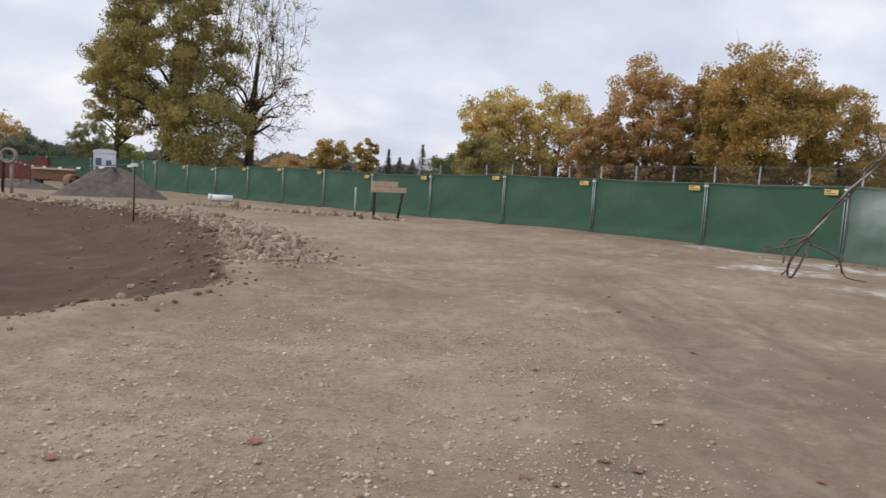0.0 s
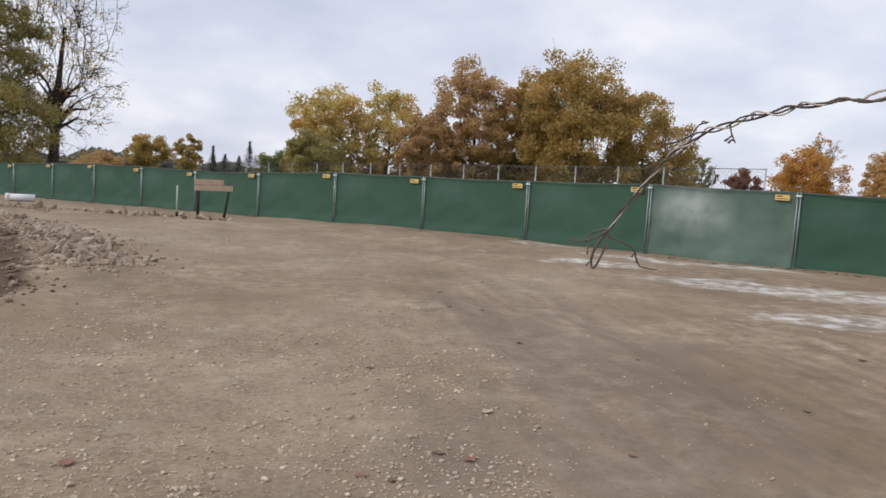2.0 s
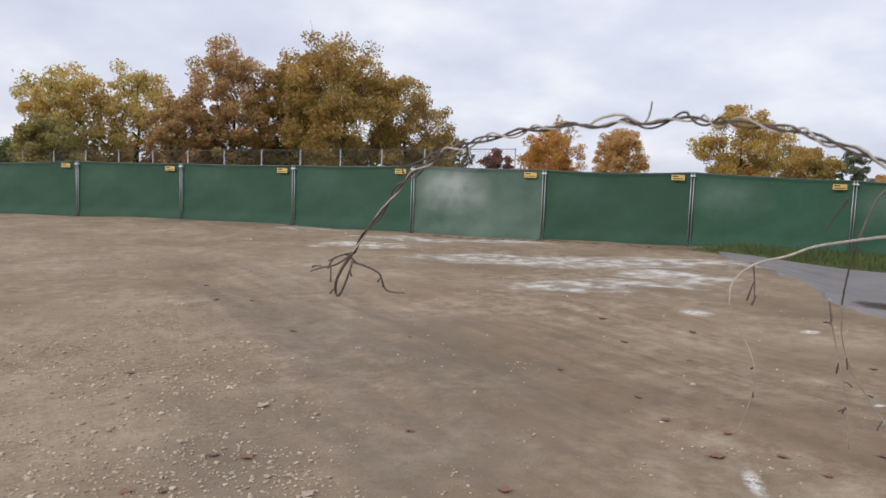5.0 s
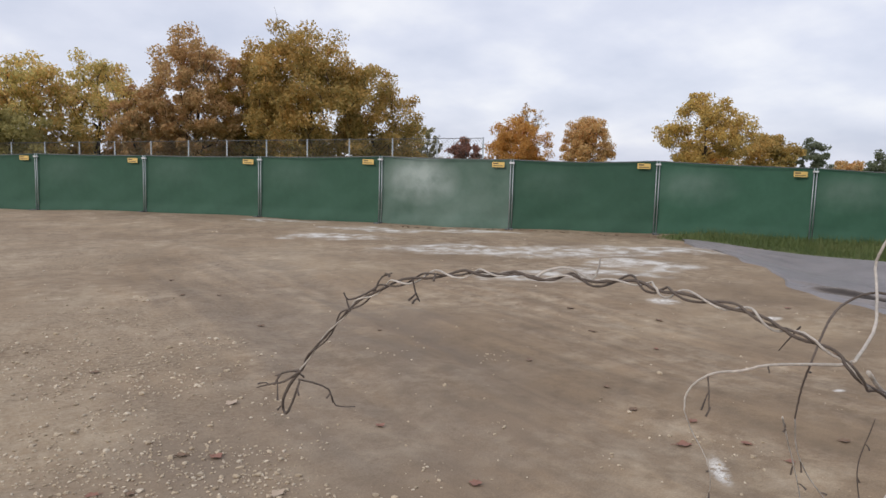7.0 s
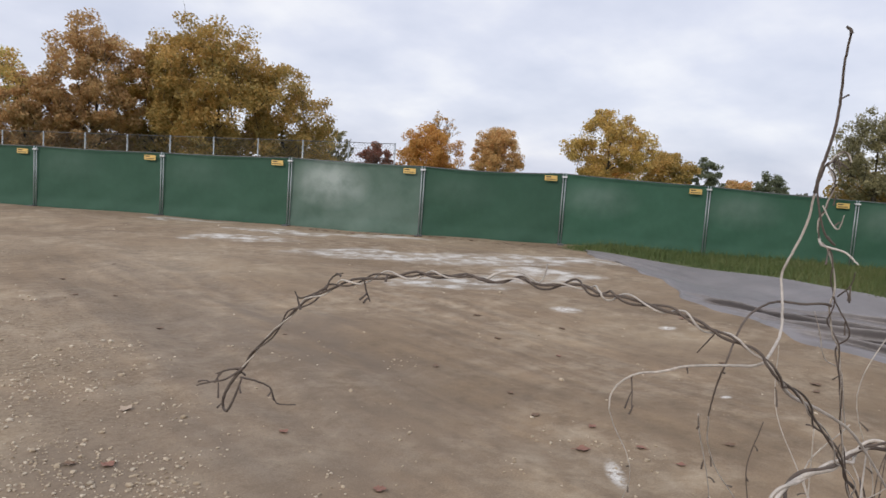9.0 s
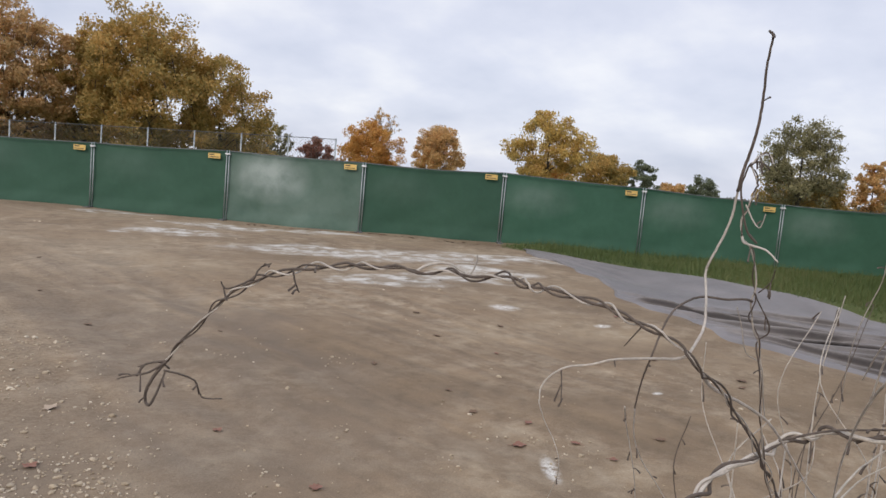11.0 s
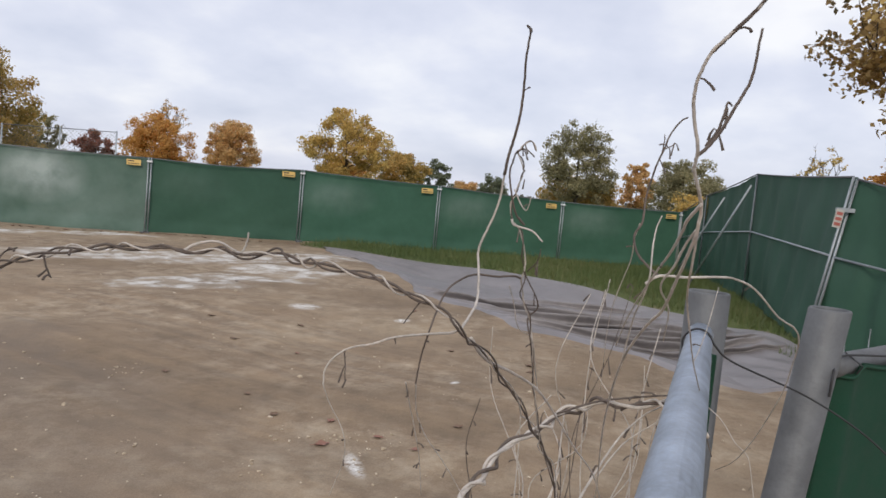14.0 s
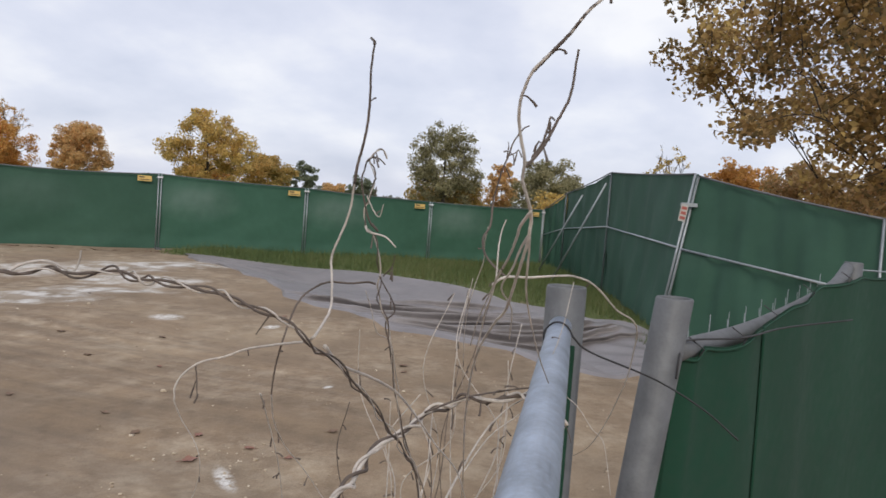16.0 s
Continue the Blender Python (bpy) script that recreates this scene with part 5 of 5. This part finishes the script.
vine("thin vine looping across to the next post", (0.0008, [(0.2734, 0.0366, 1.8167), (0.2748, 0.0322, 1.8200), (0.2913, 0.0266, 1.8193), (0.3079, 0.0193, 1.8195), (0.3288, 0.0146, 1.8181), (0.3493, 0.0086, 1.8128), (0.3690, 0.0005, 1.8008), (0.3888, -0.0054, 1.7942), (0.4080, -0.0069, 1.7856), (0.4387, -0.0036, 1.7680), (0.4685, 0.0010, 1.7473), (0.4977, 0.0079, 1.7270), (0.5629, 0.0217, 1.6898), (0.6266, 0.0395, 1.6516), (0.6913, 0.0610, 1.6197)]),
     [(0.0006, [(0.7809, 0.0927, 1.6556), (0.7709, 0.0715, 1.6449), (0.7582, 0.0546, 1.6291), (0.7469, 0.0408, 1.6215), (0.7306, 0.0326, 1.6012), (0.7136, 0.0260, 1.5819)], P_)], buds=3, seed=9)
vine("thick twisted vine wrapped round the rail", (0.004, [(0.5063, 0.2218, 1.5637), (0.5589, 0.2369, 1.5847), (0.5939, 0.2394, 1.5944), (0.6297, 0.2396, 1.6060), (0.6680, 0.2295, 1.6159), (0.7063, 0.2216, 1.6213), (0.7448, 0.2119, 1.6282), (0.7539, 0.1911, 1.6373), (0.7624, 0.1635, 1.6406), (0.7716, 0.1310, 1.6467), (0.7518, 0.1104, 1.6558), (0.7467, 0.0945, 1.6455), (0.7646, 0.0822, 1.6273)]),
     [(0.0016, [(0.7103, 0.2179, 1.6300), (0.7404, 0.1872, 1.6428), (0.7655, 0.1592, 1.6481), (0.7652, 0.1249, 1.6581), (0.7651, 0.1026, 1.6615), (0.7805, 0.0876, 1.6509)], D__),
      (0.0016, [(0.6112, 0.1592, 1.5806), (0.6642, 0.1581, 1.6001), (0.7159, 0.1538, 1.6199), (0.7645, 0.1453, 1.6321), (0.7994, 0.1365, 1.6364)], P_),
      (0.0011, [(0.6627, 0.1571, 1.5954), (0.6986, 0.1531, 1.6078), (0.7329, 0.1469, 1.6171), (0.7680, 0.1338, 1.6260), (0.8012, 0.1247, 1.6342)], P_),
      (0.001, [(0.8071, 0.0925, 1.5983), (0.8208, 0.0901, 1.6076), (0.8267, 0.0833, 1.5890)], D__)], strands=3, turns=6, amp=0.0052, buds=10, seed=10, k=1.0)


def thicket():
    """Stems that rise from below the rail where the vines are rooted."""
    rnd = random.Random(17)
    for k in range(6):
        a, b = rnd.uniform(0.74, 0.90), rnd.uniform(0.2, 0.36)
        pts = [(a, b, 1.30)]
        for s in range(1, 6):
            q = pts[-1]
            pts.append((q[0] + rnd.gauss(0.006, 0.016), q[1] + rnd.gauss(0, 0.016), q[2] + rnd.uniform(0.045, 0.075)))
        vine("thin tangled dry vine stem below the rail", (rnd.uniform(0.0012, 0.002), pts), buds=3, mat=rnd.choice((P_, D__)), seed=100 + k, k=0.8)
    for k in range(12):
        a = rnd.uniform(0, 1)
        p = Vector((0.80, 0.30, 1.42)).lerp(Vector((0.88, 0.16, 1.50)), a)
        d = Vector((rnd.gauss(0.03, 0.03), rnd.gauss(0.0, 0.05), rnd.uniform(0.14, 0.30)))
        vine("fine dry straw-like vine shoot above the rail", (rnd.uniform(0.0010, 0.0015), [p, p + d * 0.35 + Vector((rnd.gauss(0, 0.012), rnd.gauss(0, 0.012), 0)), p + d * 0.7 + Vector((rnd.gauss(0, 0.015), rnd.gauss(0, 0.015), 0)), p + d]),
             buds=3, mat=rnd.choice((P_, P_, D__)), seed=200 + k, k=0.8)


thicket()
tw = thing("tie_wire", pose(1.15, 0.15, 1.65), "dark wire looped round the rail and trailing off", "wire")
part("strand", Geo().tube([Vector(p) - Vector((1.15, 0.15, 1.65)) for p in spline([(1.190, 0.192, 1.623), (1.190, 0.196, 1.646), (1.190, 0.186, 1.662), (1.190, 0.172, 1.667), (1.190, 0.158, 1.661), (1.193, 0.146, 1.643), (1.215, 0.120, 1.620), (1.29, 0.02, 1.575), (1.32, -0.06, 1.53), (1.35, -0.12, 1.48)], 8)], 0.0017, sides=6), WIRE_DARK, tw, "", True)
tw = thing("tie_wire", pose(1.42, 0.0, 1.6), "dark wire looped round a post and along the rail", "wire")
part("strand", Geo().tube([Vector(p) - Vector((1.42, 0.0, 1.6)) for p in spline([(1.395, -0.01, 1.56), (1.40, -0.012, 1.60), (1.45, -0.018, 1.622), (1.62, -0.13, 1.618), (1.80, -0.22, 1.625), (1.968, -0.38, 1.641)], 8)], 0.0021, sides=6), WIRE_DARK, tw, "", True)

# ---------------------------------------------------------------- things about the site
bd = thing("board_on_stakes", pose(-2.45, 25.8, gz(-2.45, 25.8)), "two weathered planks nailed to a pair of dark stakes", "board")
part("stake", Geo().tube([(0, 0, -0.05), (0.0, 0, 1.30)], 0.05, sides=7), STAKE, bd, "", True)
part("stake", Geo().tube([(0.80, 0.5, -0.05), (0.98, 0.5, 1.16)], 0.045, sides=7), STAKE, bd, "", True)
for k, (x0, x1, z0, z1) in enumerate(((-0.12, 0.78, 1.14, 1.32), (-0.12, 1.08, 0.94, 1.13))):
    g = Geo().box(x0, -0.02, z0, x1, 0.025, z1, 0.006)
    g.v = [(x, y + 0.5 * (x / 0.98) - 0.07, z) for x, y, z in g.v]
    part("plank", g, WOOD, bd)
st = thing("marker_stake", pose(-3.2, 26.5, gz(-3.2, 26.5)), "pale upright marker stake with a dark foot", "stake")
part("rod", Geo().tube([(0, 0, 0), (0, 0, 1.05)], 0.03, sides=8), WHITE_POST, st, "", True)
part("foot", Geo().tube([(0, 0, -0.02), (0, 0, 0.14)], 0.045, sides=8), STAKE, st, "", True)


def barrier_post(x, y, h, cap=True):
    z = gz(x, y)
    s = thing("barrier_post", pose(x, y, z), "thin dark steel barrier post", "post", "barrier posts")
    part("rod", Geo().tube([(0, 0, -0.05), (0.02, 0, h)], 0.022, sides=7), STAKE, s, "", True)
    if cap:
        part("cap", Geo().box(-0.09, -0.03, h - 0.06, 0.11, 0.03, h + 0.03, 0.01), SIGN_WHITE, s, "pale plastic cap")
    return Vector((x, y, z + h))


e1 = barrier_post(-9.1, 21.6, 1.68)
e2 = barrier_post(-21.6, 38.5, 1.25, False)
e3 = barrier_post(-27.4, 46.0, 1.75, False)
tp = thing("barrier_tape", pose(*e1), "sagging rope with white flags between posts", "barrier tape")
pts = [Vector(p) for p in spline([e1, e1.lerp(e2, 0.5) - Vector((0, 0, 0.1)), e2, e2.lerp(e3, 0.5) - Vector((0, 0, 0.1)), e3 - Vector((0, 0, 0.25))], 8)]
part("rope", Geo().tube([p - e1 for p in pts], 0.012, sides=4), WIRE_DARK, tp)
for k in range(0, len(pts) - 2, 3):
    a, b = pts[k] - e1, pts[k].lerp(pts[k + 1], 0.6) - e1
    part("flag", Geo().add([a, b, b - Vector((0, 0, 0.08)), a - Vector((0, 0, 0.08)), a + Vector((0, .01, 0)), b + Vector((0, .01, 0)), b - Vector((0, -.01, 0.08)), a - Vector((0, -.01, 0.08))],
                           [(0, 1, 2, 3), (7, 6, 5, 4), (0, 4, 5, 1), (3, 2, 6, 7), (0, 3, 7, 4), (1, 5, 6, 2)]), SIGN_WHITE, tp, "white flag")


def toilet():
    x, y = -17.35, 37.7
    root = thing("portable_toilet", pose(x, y, gz(x, y), 0, 0, 24), "white portable toilet cabin behind a gravel heap", "portable toilet")
    part("cabin", Geo().box(-0.52, -0.52, 0.1, 0.52, 0.52, 2.05, 0.04), TOILET, root)
    g = Geo()
    n = 10
    vs = []
    for yy in (-0.55, 0.55):
        vs += [(0.56 * math.cos(math.pi * k / n), yy, 2.05 + 0.20 * math.sin(math.pi * k / n) ** 0.6) for k in range(n + 1)]
    fs = [(k, k + 1, n + 2 + k, n + 1 + k) for k in range(n)] + [tuple(range(n, -1, -1)), tuple(range(n + 1, 2 * n + 2)), (0, n + 1, 2 * n + 1, n)]
    part("roof", g.add(vs, fs), TOILET, root, "domed white roof")
    part("door", Geo().box(-0.10, -0.55, 0.15, 0.44, -0.525, 1.85, 0.01), TOILET, root, "white door")
    for x0, z0, z1 in ((-0.42, 1.45, 1.8), (-0.42, 1.0, 1.35), (0.05, 1.45, 1.7)):
        part("vent", Geo().box(x0, -0.56, z0, x0 + 0.26, -0.552, z1, 0.004), TOILET_BLUE, root, "blue-grey vent panel")
    part("skid", Geo().box(-0.55, -0.55, 0, 0.55, 0.55, 0.1, 0.02), STEEL_DULL, root)


toilet()


def heap(name, x, y, rx, ry, h, mat, label, seed, n=56):
    rs = np.random.RandomState(seed)
    root = thing(name, pose(x, y, gz(x, y) - 0.03), label, "heap")
    vs, m = [], 18
    ph = rs.uniform(0, 6, 4)
    for i in range(m + 1):
        r = i / m
        for k in range(n):
            a = 2 * math.pi * k / n
            lum = 1 + 0.10 * math.sin(3 * a + ph[0]) + 0.06 * math.sin(7 * a + ph[1])
            z = h * (1 - r ** 2) ** 1.25 * (1 + 0.12 * math.sin(4 * a + 5 * r + ph[2])) + rs.normal(0, 0.025) * (r < 0.97)
            vs.append((rx * r * lum * math.cos(a), ry * r * lum * math.sin(a), max(z, -0.02)))
    fs = [(i * n + k, (i + 1) * n + k, (i + 1) * n + (k + 1) % n, i * n + (k + 1) % n) for i in range(m) for k in range(n)]
    part("mound", Geo().add(vs, [f for f in fs]), mat, root, "", True)
    return root


heap("gravel_heap", -15.6, 34.6, 2.6, 1.9, 1.22, GRAVEL_PILE, "heap of loose grey gravel on dirt", 1)
heap("gravel_heap", -22.3, 39.0, 2.0, 1.2, 0.45, GRAVEL_PILE, "low heap of loose grey gravel", 2)
wp = thing("pipe_length", pose(-10.85, 35.6, gz(-10.85, 35.6) + 0.17, 0, 0, 8), "short white plastic pipe lying on the ground", "pipe")
part("tube", Geo().tube([(-0.45, 0, 0), (0.62, 0, 0)], 0.16, sides=16), SIGN_WHITE, wp, "", True)
part("collar", Geo().tube([(-0.50, 0, 0), (-0.36, 0, 0)], 0.185, sides=16), SIGN_WHITE, wp, "", True)
low = thing("low_wall", pose(-34.0, 55.5, gz(-34, 55.5), 0, 0, 12), "low red-brown masonry wall at the site edge", "wall")
part("wall_face", Geo().box(-5.0, 0, 0, 3.4, 0.3, 1.35, 0.02), RED_BROWN, low)
part("pier", Geo().box(3.0, -0.2, 0, 3.9, 0.5, 1.75, 0.03), RED_BROWN, low)
bm_ = thing("steel_beam", pose(-24.6, 46.5, gz(-24.6, 46.5) + 0.3, 0, 0, 6), "rusty steel beam lying on blocks", "beam")
for z0, z1, d in ((0.72, 0.84, 0.2), (0.2, 0.72, 0.06), (0.12, 0.24, 0.2)):
    part("flange" if d > 0.1 else "web", Geo().box(-1.3, -d, z0, 1.3, d, z1, 0.01), WOOD if z0 > 0.5 else RUST, bm_)
for x in (-0.9, 0.9):
    part("block", Geo().box(x - 0.2, -0.25, -0.3, x + 0.2, 0.25, 0.13, 0.02), STAKE, bm_)
cv = thing("culvert_pipe", pose(-22.7, 45.2, gz(-22.7, 45.2) + 0.42, 0, 0, -50), "short rusty culvert pipe lying on its side", "pipe")
ring = []
for x, r in ((-0.9, 0.42), (0.5, 0.42), (0.5, 0.34), (-0.9, 0.34)):
    ring += [(x, r * math.cos(2 * math.pi * k / 24), r * math.sin(2 * math.pi * k / 24)) for k in range(24)]
part("shell", Geo().add(ring, [((i % 4) * 24 + k, ((i + 1) % 4) * 24 + k, ((i + 1) % 4) * 24 + (k + 1) % 24, (i % 4) * 24 + (k + 1) % 24) for i in range(4) for k in range(24)]), RUST, cv, "", True)
rg = thing("hose_coil", pose(-18.0, 30.6, gz(-18.0, 30.6)), "grey hose coil hung on a dark post", "hose coil")
part("post", Geo().tube([(-0.32, 0, 0), (-0.30, 0, 1.55)], 0.06, sides=8), STAKE, rg, "", True)
part("post", Geo().tube([(0.05, 0, 0), (0.06, 0, 1.3)], 0.07, sides=8), CONCRETE, rg, "", True)
for k in range(3):
    part("loop", Geo().tube([(0.30 * math.cos(a) - 0.02, 0.06 * k - 0.12, 1.55 + 0.28 * math.sin(a)) for a in np.linspace(0, 2 * math.pi, 25)], 0.05, sides=7, caps=False), CONCRETE, rg, "", True)


# ---------------------------------------------------------------- stones, clods and leaves on the ground
def pebble_mesh(name, seed, sub=1, rough=0.28):
    rs = np.random.RandomState(seed)
    bm = bmesh.new()
    bmesh.ops.create_icosphere(bm, subdivisions=sub, radius=1)
    s = Vector((rs.uniform(0.8, 1.25), rs.uniform(0.65, 1.0), rs.uniform(0.45, 0.75)))
    cuts = [Vector(rs.normal(size=3)).normalized() for _ in range(7)]
    for v in bm.verts:
        for c in cuts:
            k = v.co.dot(c) - 0.68
            if k > 0:
                v.co -= c * k
        v.co = Vector((v.co.x * s.x, v.co.y * s.y, v.co.z * s.z)) * (1 + rs.normal(0, rough * 0.25))
    me = bpy.data.meshes.new(name)
    bm.to_mesh(me)
    bm.free()
    return me


STONES = [pebble_mesh("stone", 200 + k, 2) for k in range(8)]
for me in STONES:
    me.materials.append(ROCK)


def rubble(label, line, n, spread, sizes, seed, where):
    rs = np.random.RandomState(seed)
    P = spline(line, 12)
    root = thing("rubble_strip", pose(line[0][0], line[0][1], gz(*line[0][:2])), label, "rubble")
    base = root.matrix_world.translation
    for k in range(n):
        p = P[rs.randint(len(P))]
        x, y = p.x + rs.normal(0, spread), p.y + rs.normal(0, spread)
        r = rs.uniform(*sizes) * (1.0 if rs.rand() < 0.8 else 1.5)
        ob = part("stone", STONES[rs.randint(8)], None, root)
        z = gz(x, y) + r * 0.25 + abs(rs.normal(0, 0.05)) * where
        ob.matrix_local = Matrix.Translation(Vector((x, y, z)) - base) @ Euler(rs.uniform(0, 6.28, 3)).to_matrix().to_4x4() @ Matrix.Diagonal((r * 1.15, r, r * 0.75, 1))


rubble("broken grey-brown stones heaped along the excavation edge", [(-2.95, 13.4, 0), (-3.25, 14.3, 0), (-3.75, 15.8, 0), (-4.8, 18.4, 0)], 220, 0.33, (0.03, 0.105), 1, 0.35)
rubble("broken grey-brown stones heaped along the excavation edge", [(-5.4, 18.6, 0), (-7.3, 21.8, 0), (-9.4, 23.2, 0), (-12.6, 25.3, 0), (-16.5, 25.6, 0)], 150, 0.36, (0.03, 0.11), 2, 0.3)
rubble("scattered broken stones before the fence", [(-1.9, 25.6, 0), (-3.6, 26.2, 0), (-5.4, 27.4, 0), (-8.0, 29.0, 0), (-10.5, 31.5, 0)], 90, 0.5, (0.04, 0.13), 3, 0.3)


def scatter(name, label, X, Y, S, mat, cat, seed, lift=0.25):
    """Many small stones as one body of stuff."""
    rs = np.random.RandomState(seed)
    protos = []
    for k in range(6):
        me = pebble_mesh("proto", seed * 10 + k, 1)
        v = np.array([p.co for p in me.vertices])
        f = np.array([p.vertices for p in me.polygons])
        protos.append((v, f))
        bpy.data.meshes.remove(me)
    Z = height(X, Y)
    V, F, o = [], [], 0
    for x, y, z, s in zip(X, Y, Z, S):
        v, f = protos[rs.randint(6)]
        a = rs.uniform(0, 6.28)
        c, d = math.cos(a), math.sin(a)
        V.append(np.stack([x + s * (v[:, 0] * c - v[:, 1] * d), y + s * (v[:, 0] * d + v[:, 1] * c), z + s * (v[:, 2] + lift)], 1))
        F.append(f + o)
        o += len(v)
    me = bpy.data.meshes.new(name)
    me.from_pydata(np.concatenate(V).tolist(), [], np.concatenate(F).tolist())
    me.materials.append(mat)
    return tagged(new(name, me), label, cat, "", "stuff")


def pebbles():
    rs = np.random.RandomState(31)
    n = 110000
    A, R = np.radians(rs.uniform(-34, 100, n)), 3.2 * (22 / 3.2) ** rs.rand(n)
    X, Y = R * np.sin(A), R * np.cos(A)
    lump = np.sin(1.3 * X + 0.9 * Y) * np.sin(1.1 * Y - 0.7 * X + 1) + 0.6 * np.sin(3.1 * X + 1) * np.sin(2.7 * Y)
    bias = 1.25 * np.exp(-((X + 0.2) ** 2 / 12 + (Y - 6) ** 2 / 14)) - 0.35 * (X > 2.4) + 0.5 * (X < -1)
    lump = lump + 0.7 * np.sin(5.3 * X - 2.2 * Y) * np.sin(4.7 * Y + 1.9 * X + 2)
    keep = rs.rand(n) < 0.010 + 0.55 * np.clip(0.6 * lump + bias - 0.45, 0, 1)
    keep &= (inside(TARP_AREA, X, Y) < -0.1) & (inside(PIT, X, Y) < -0.05) & (inside(TURF, X, Y) < 0)
    X, Y = X[keep], Y[keep]
    S = np.clip(rs.lognormal(math.log(0.0075), 0.5, len(X)), 0.004, 0.03) * (1 + 0.03 * np.hypot(X, Y))
    scatter("gravel", "scattered pale pebbles and grit on packed dirt", X, Y, S, PEBBLE, "gravel", 5)
    n = 22000
    X, Y = rs.uniform(-16, -2, n), rs.uniform(5.5, 27, n)
    d = inside(PIT, X, Y)
    keep = rs.rand(n) < np.where(d > 0, np.exp(-d / 0.55) * 0.75 + 0.012, np.exp(d / 0.25) * 0.7)
    X, Y = X[keep], Y[keep]
    scatter("soil_clods", "crumbled dark soil clods in the excavation", X, Y, np.clip(rs.lognormal(math.log(0.030), 0.5, len(X)), 0.012, 0.11), CLOD, "soil", 6)
    n = 2600
    t = rs.rand(n)
    L = np.array([tuple(p) for p in spline([(-2.9, 12.9, 0), (-3.35, 14.6, 0), (-4.9, 18.4, 0), (-7.3, 21.8, 0), (-12.6, 25.3, 0)], 20)])
    q = L[(t * (len(L) - 1)).astype(int)]
    scatter("rubble_grit", "small broken stones among the rubble", q[:, 0] + rs.normal(0, 0.45, n), q[:, 1] + rs.normal(0, 0.45, n), rs.uniform(0.02, 0.07, n), ROCK, "rubble", 7)


pebbles()


def leaf_mesh(k, mat):
    """A curled, lobed oak or maple leaf."""
    rs = np.random.RandomState(300 + k)
    n, ring = 26, []
    for i in range(n):
        a = 2 * math.pi * i / n
        r = 0.5 + 0.28 * abs(math.cos(2.5 * a)) ** 1.5 + 0.22 * math.cos(a) + rs.normal(0, 0.03)
        x, y = r * math.cos(a), r * 0.8 * math.sin(a)
        ring.append((x, y, 0.10 + 0.30 * (x * x * 0.5 + y * y) + rs.normal(0, 0.04)))
    vs = [(0, 0, 0.04)] + ring
    fs = [(0, 1 + i, 1 + (i + 1) % n) for i in range(n)]
    g = Geo().add(vs, fs).add([(x, y, z + 0.012) for x, y, z in vs], [q[::-1] for q in fs])
    g.tube([(-0.3, 0, 0.05), (-0.7, 0.05, 0.06), (-1.0, 0.12, 0.03)], 0.03, 0.02, 4)
    me = g.mesh("fallen_leaf", True)
    me.materials.append(mat)
    return me


LEAVES = [leaf_mesh(0, DEAD_LEAF), leaf_mesh(1, DEAD_LEAF_B), leaf_mesh(2, DEAD_LEAF_P)]


def fallen(x, y, k, size, turn):
    ob = new("fallen_leaf", LEAVES[k])
    ob.matrix_world = Matrix.Translation((x, y, gz(x, y) + 0.003)) @ Euler((0, 0, turn)).to_matrix().to_4x4() @ Matrix.Diagonal((size, size, size, 1))
    tagged(ob, ("dry reddish leaf lying on the dirt", "dry brown curled leaf lying on the dirt", "pale dry leaf lying on the dirt")[k], "leaf", "fallen leaves")


for i, (x, y, k) in enumerate(((-2.22, 4.08, 0), (-1.12, 4.45, 0), (0.57, 4.19, 0), (1.28, 4.39, 0), (1.66, 5.31, 2), (4.43, 2.85, 0), (2.51, 3.34, 0), (4.08, 3.12, 0), (4.46, 5.19, 1),
                               (6.59, 6.9, 1), (7.49, 2.98, 1), (2.42, 9.8, 1), (7.15, 5.93, 1), (9.19, 5.52, 0), (7.39, 3.92, 1), (1.42, 3.72, 2))):
    fallen(x, y, k, 0.062 + 0.012 * math.sin(i * 2.1), i * 1.7)
rl = random.Random(8)
for i in range(24):
    a, r = rl.uniform(5, 88), rl.uniform(4, 15)
    p = polar(a, r)
    if inside(TARP_AREA, np.array([p.x]), np.array([p.y]))[0] < -0.2:
        fallen(p.x, p.y, rl.choice((0, 1, 1, 1)), rl.uniform(0.035, 0.06), rl.uniform(0, 6.28))
for i in range(60):
    s = rl.random()
    p = Vector((10.1, 18.0, 0)).lerp(Vector((15.4, 12.9, 0)), s)
    fallen(p.x - 0.25 + rl.gauss(0, 0.08), p.y - 0.25 + rl.gauss(0, 0.08), rl.choice((0, 1, 1)), rl.uniform(0.05, 0.085), rl.uniform(0, 6.28))
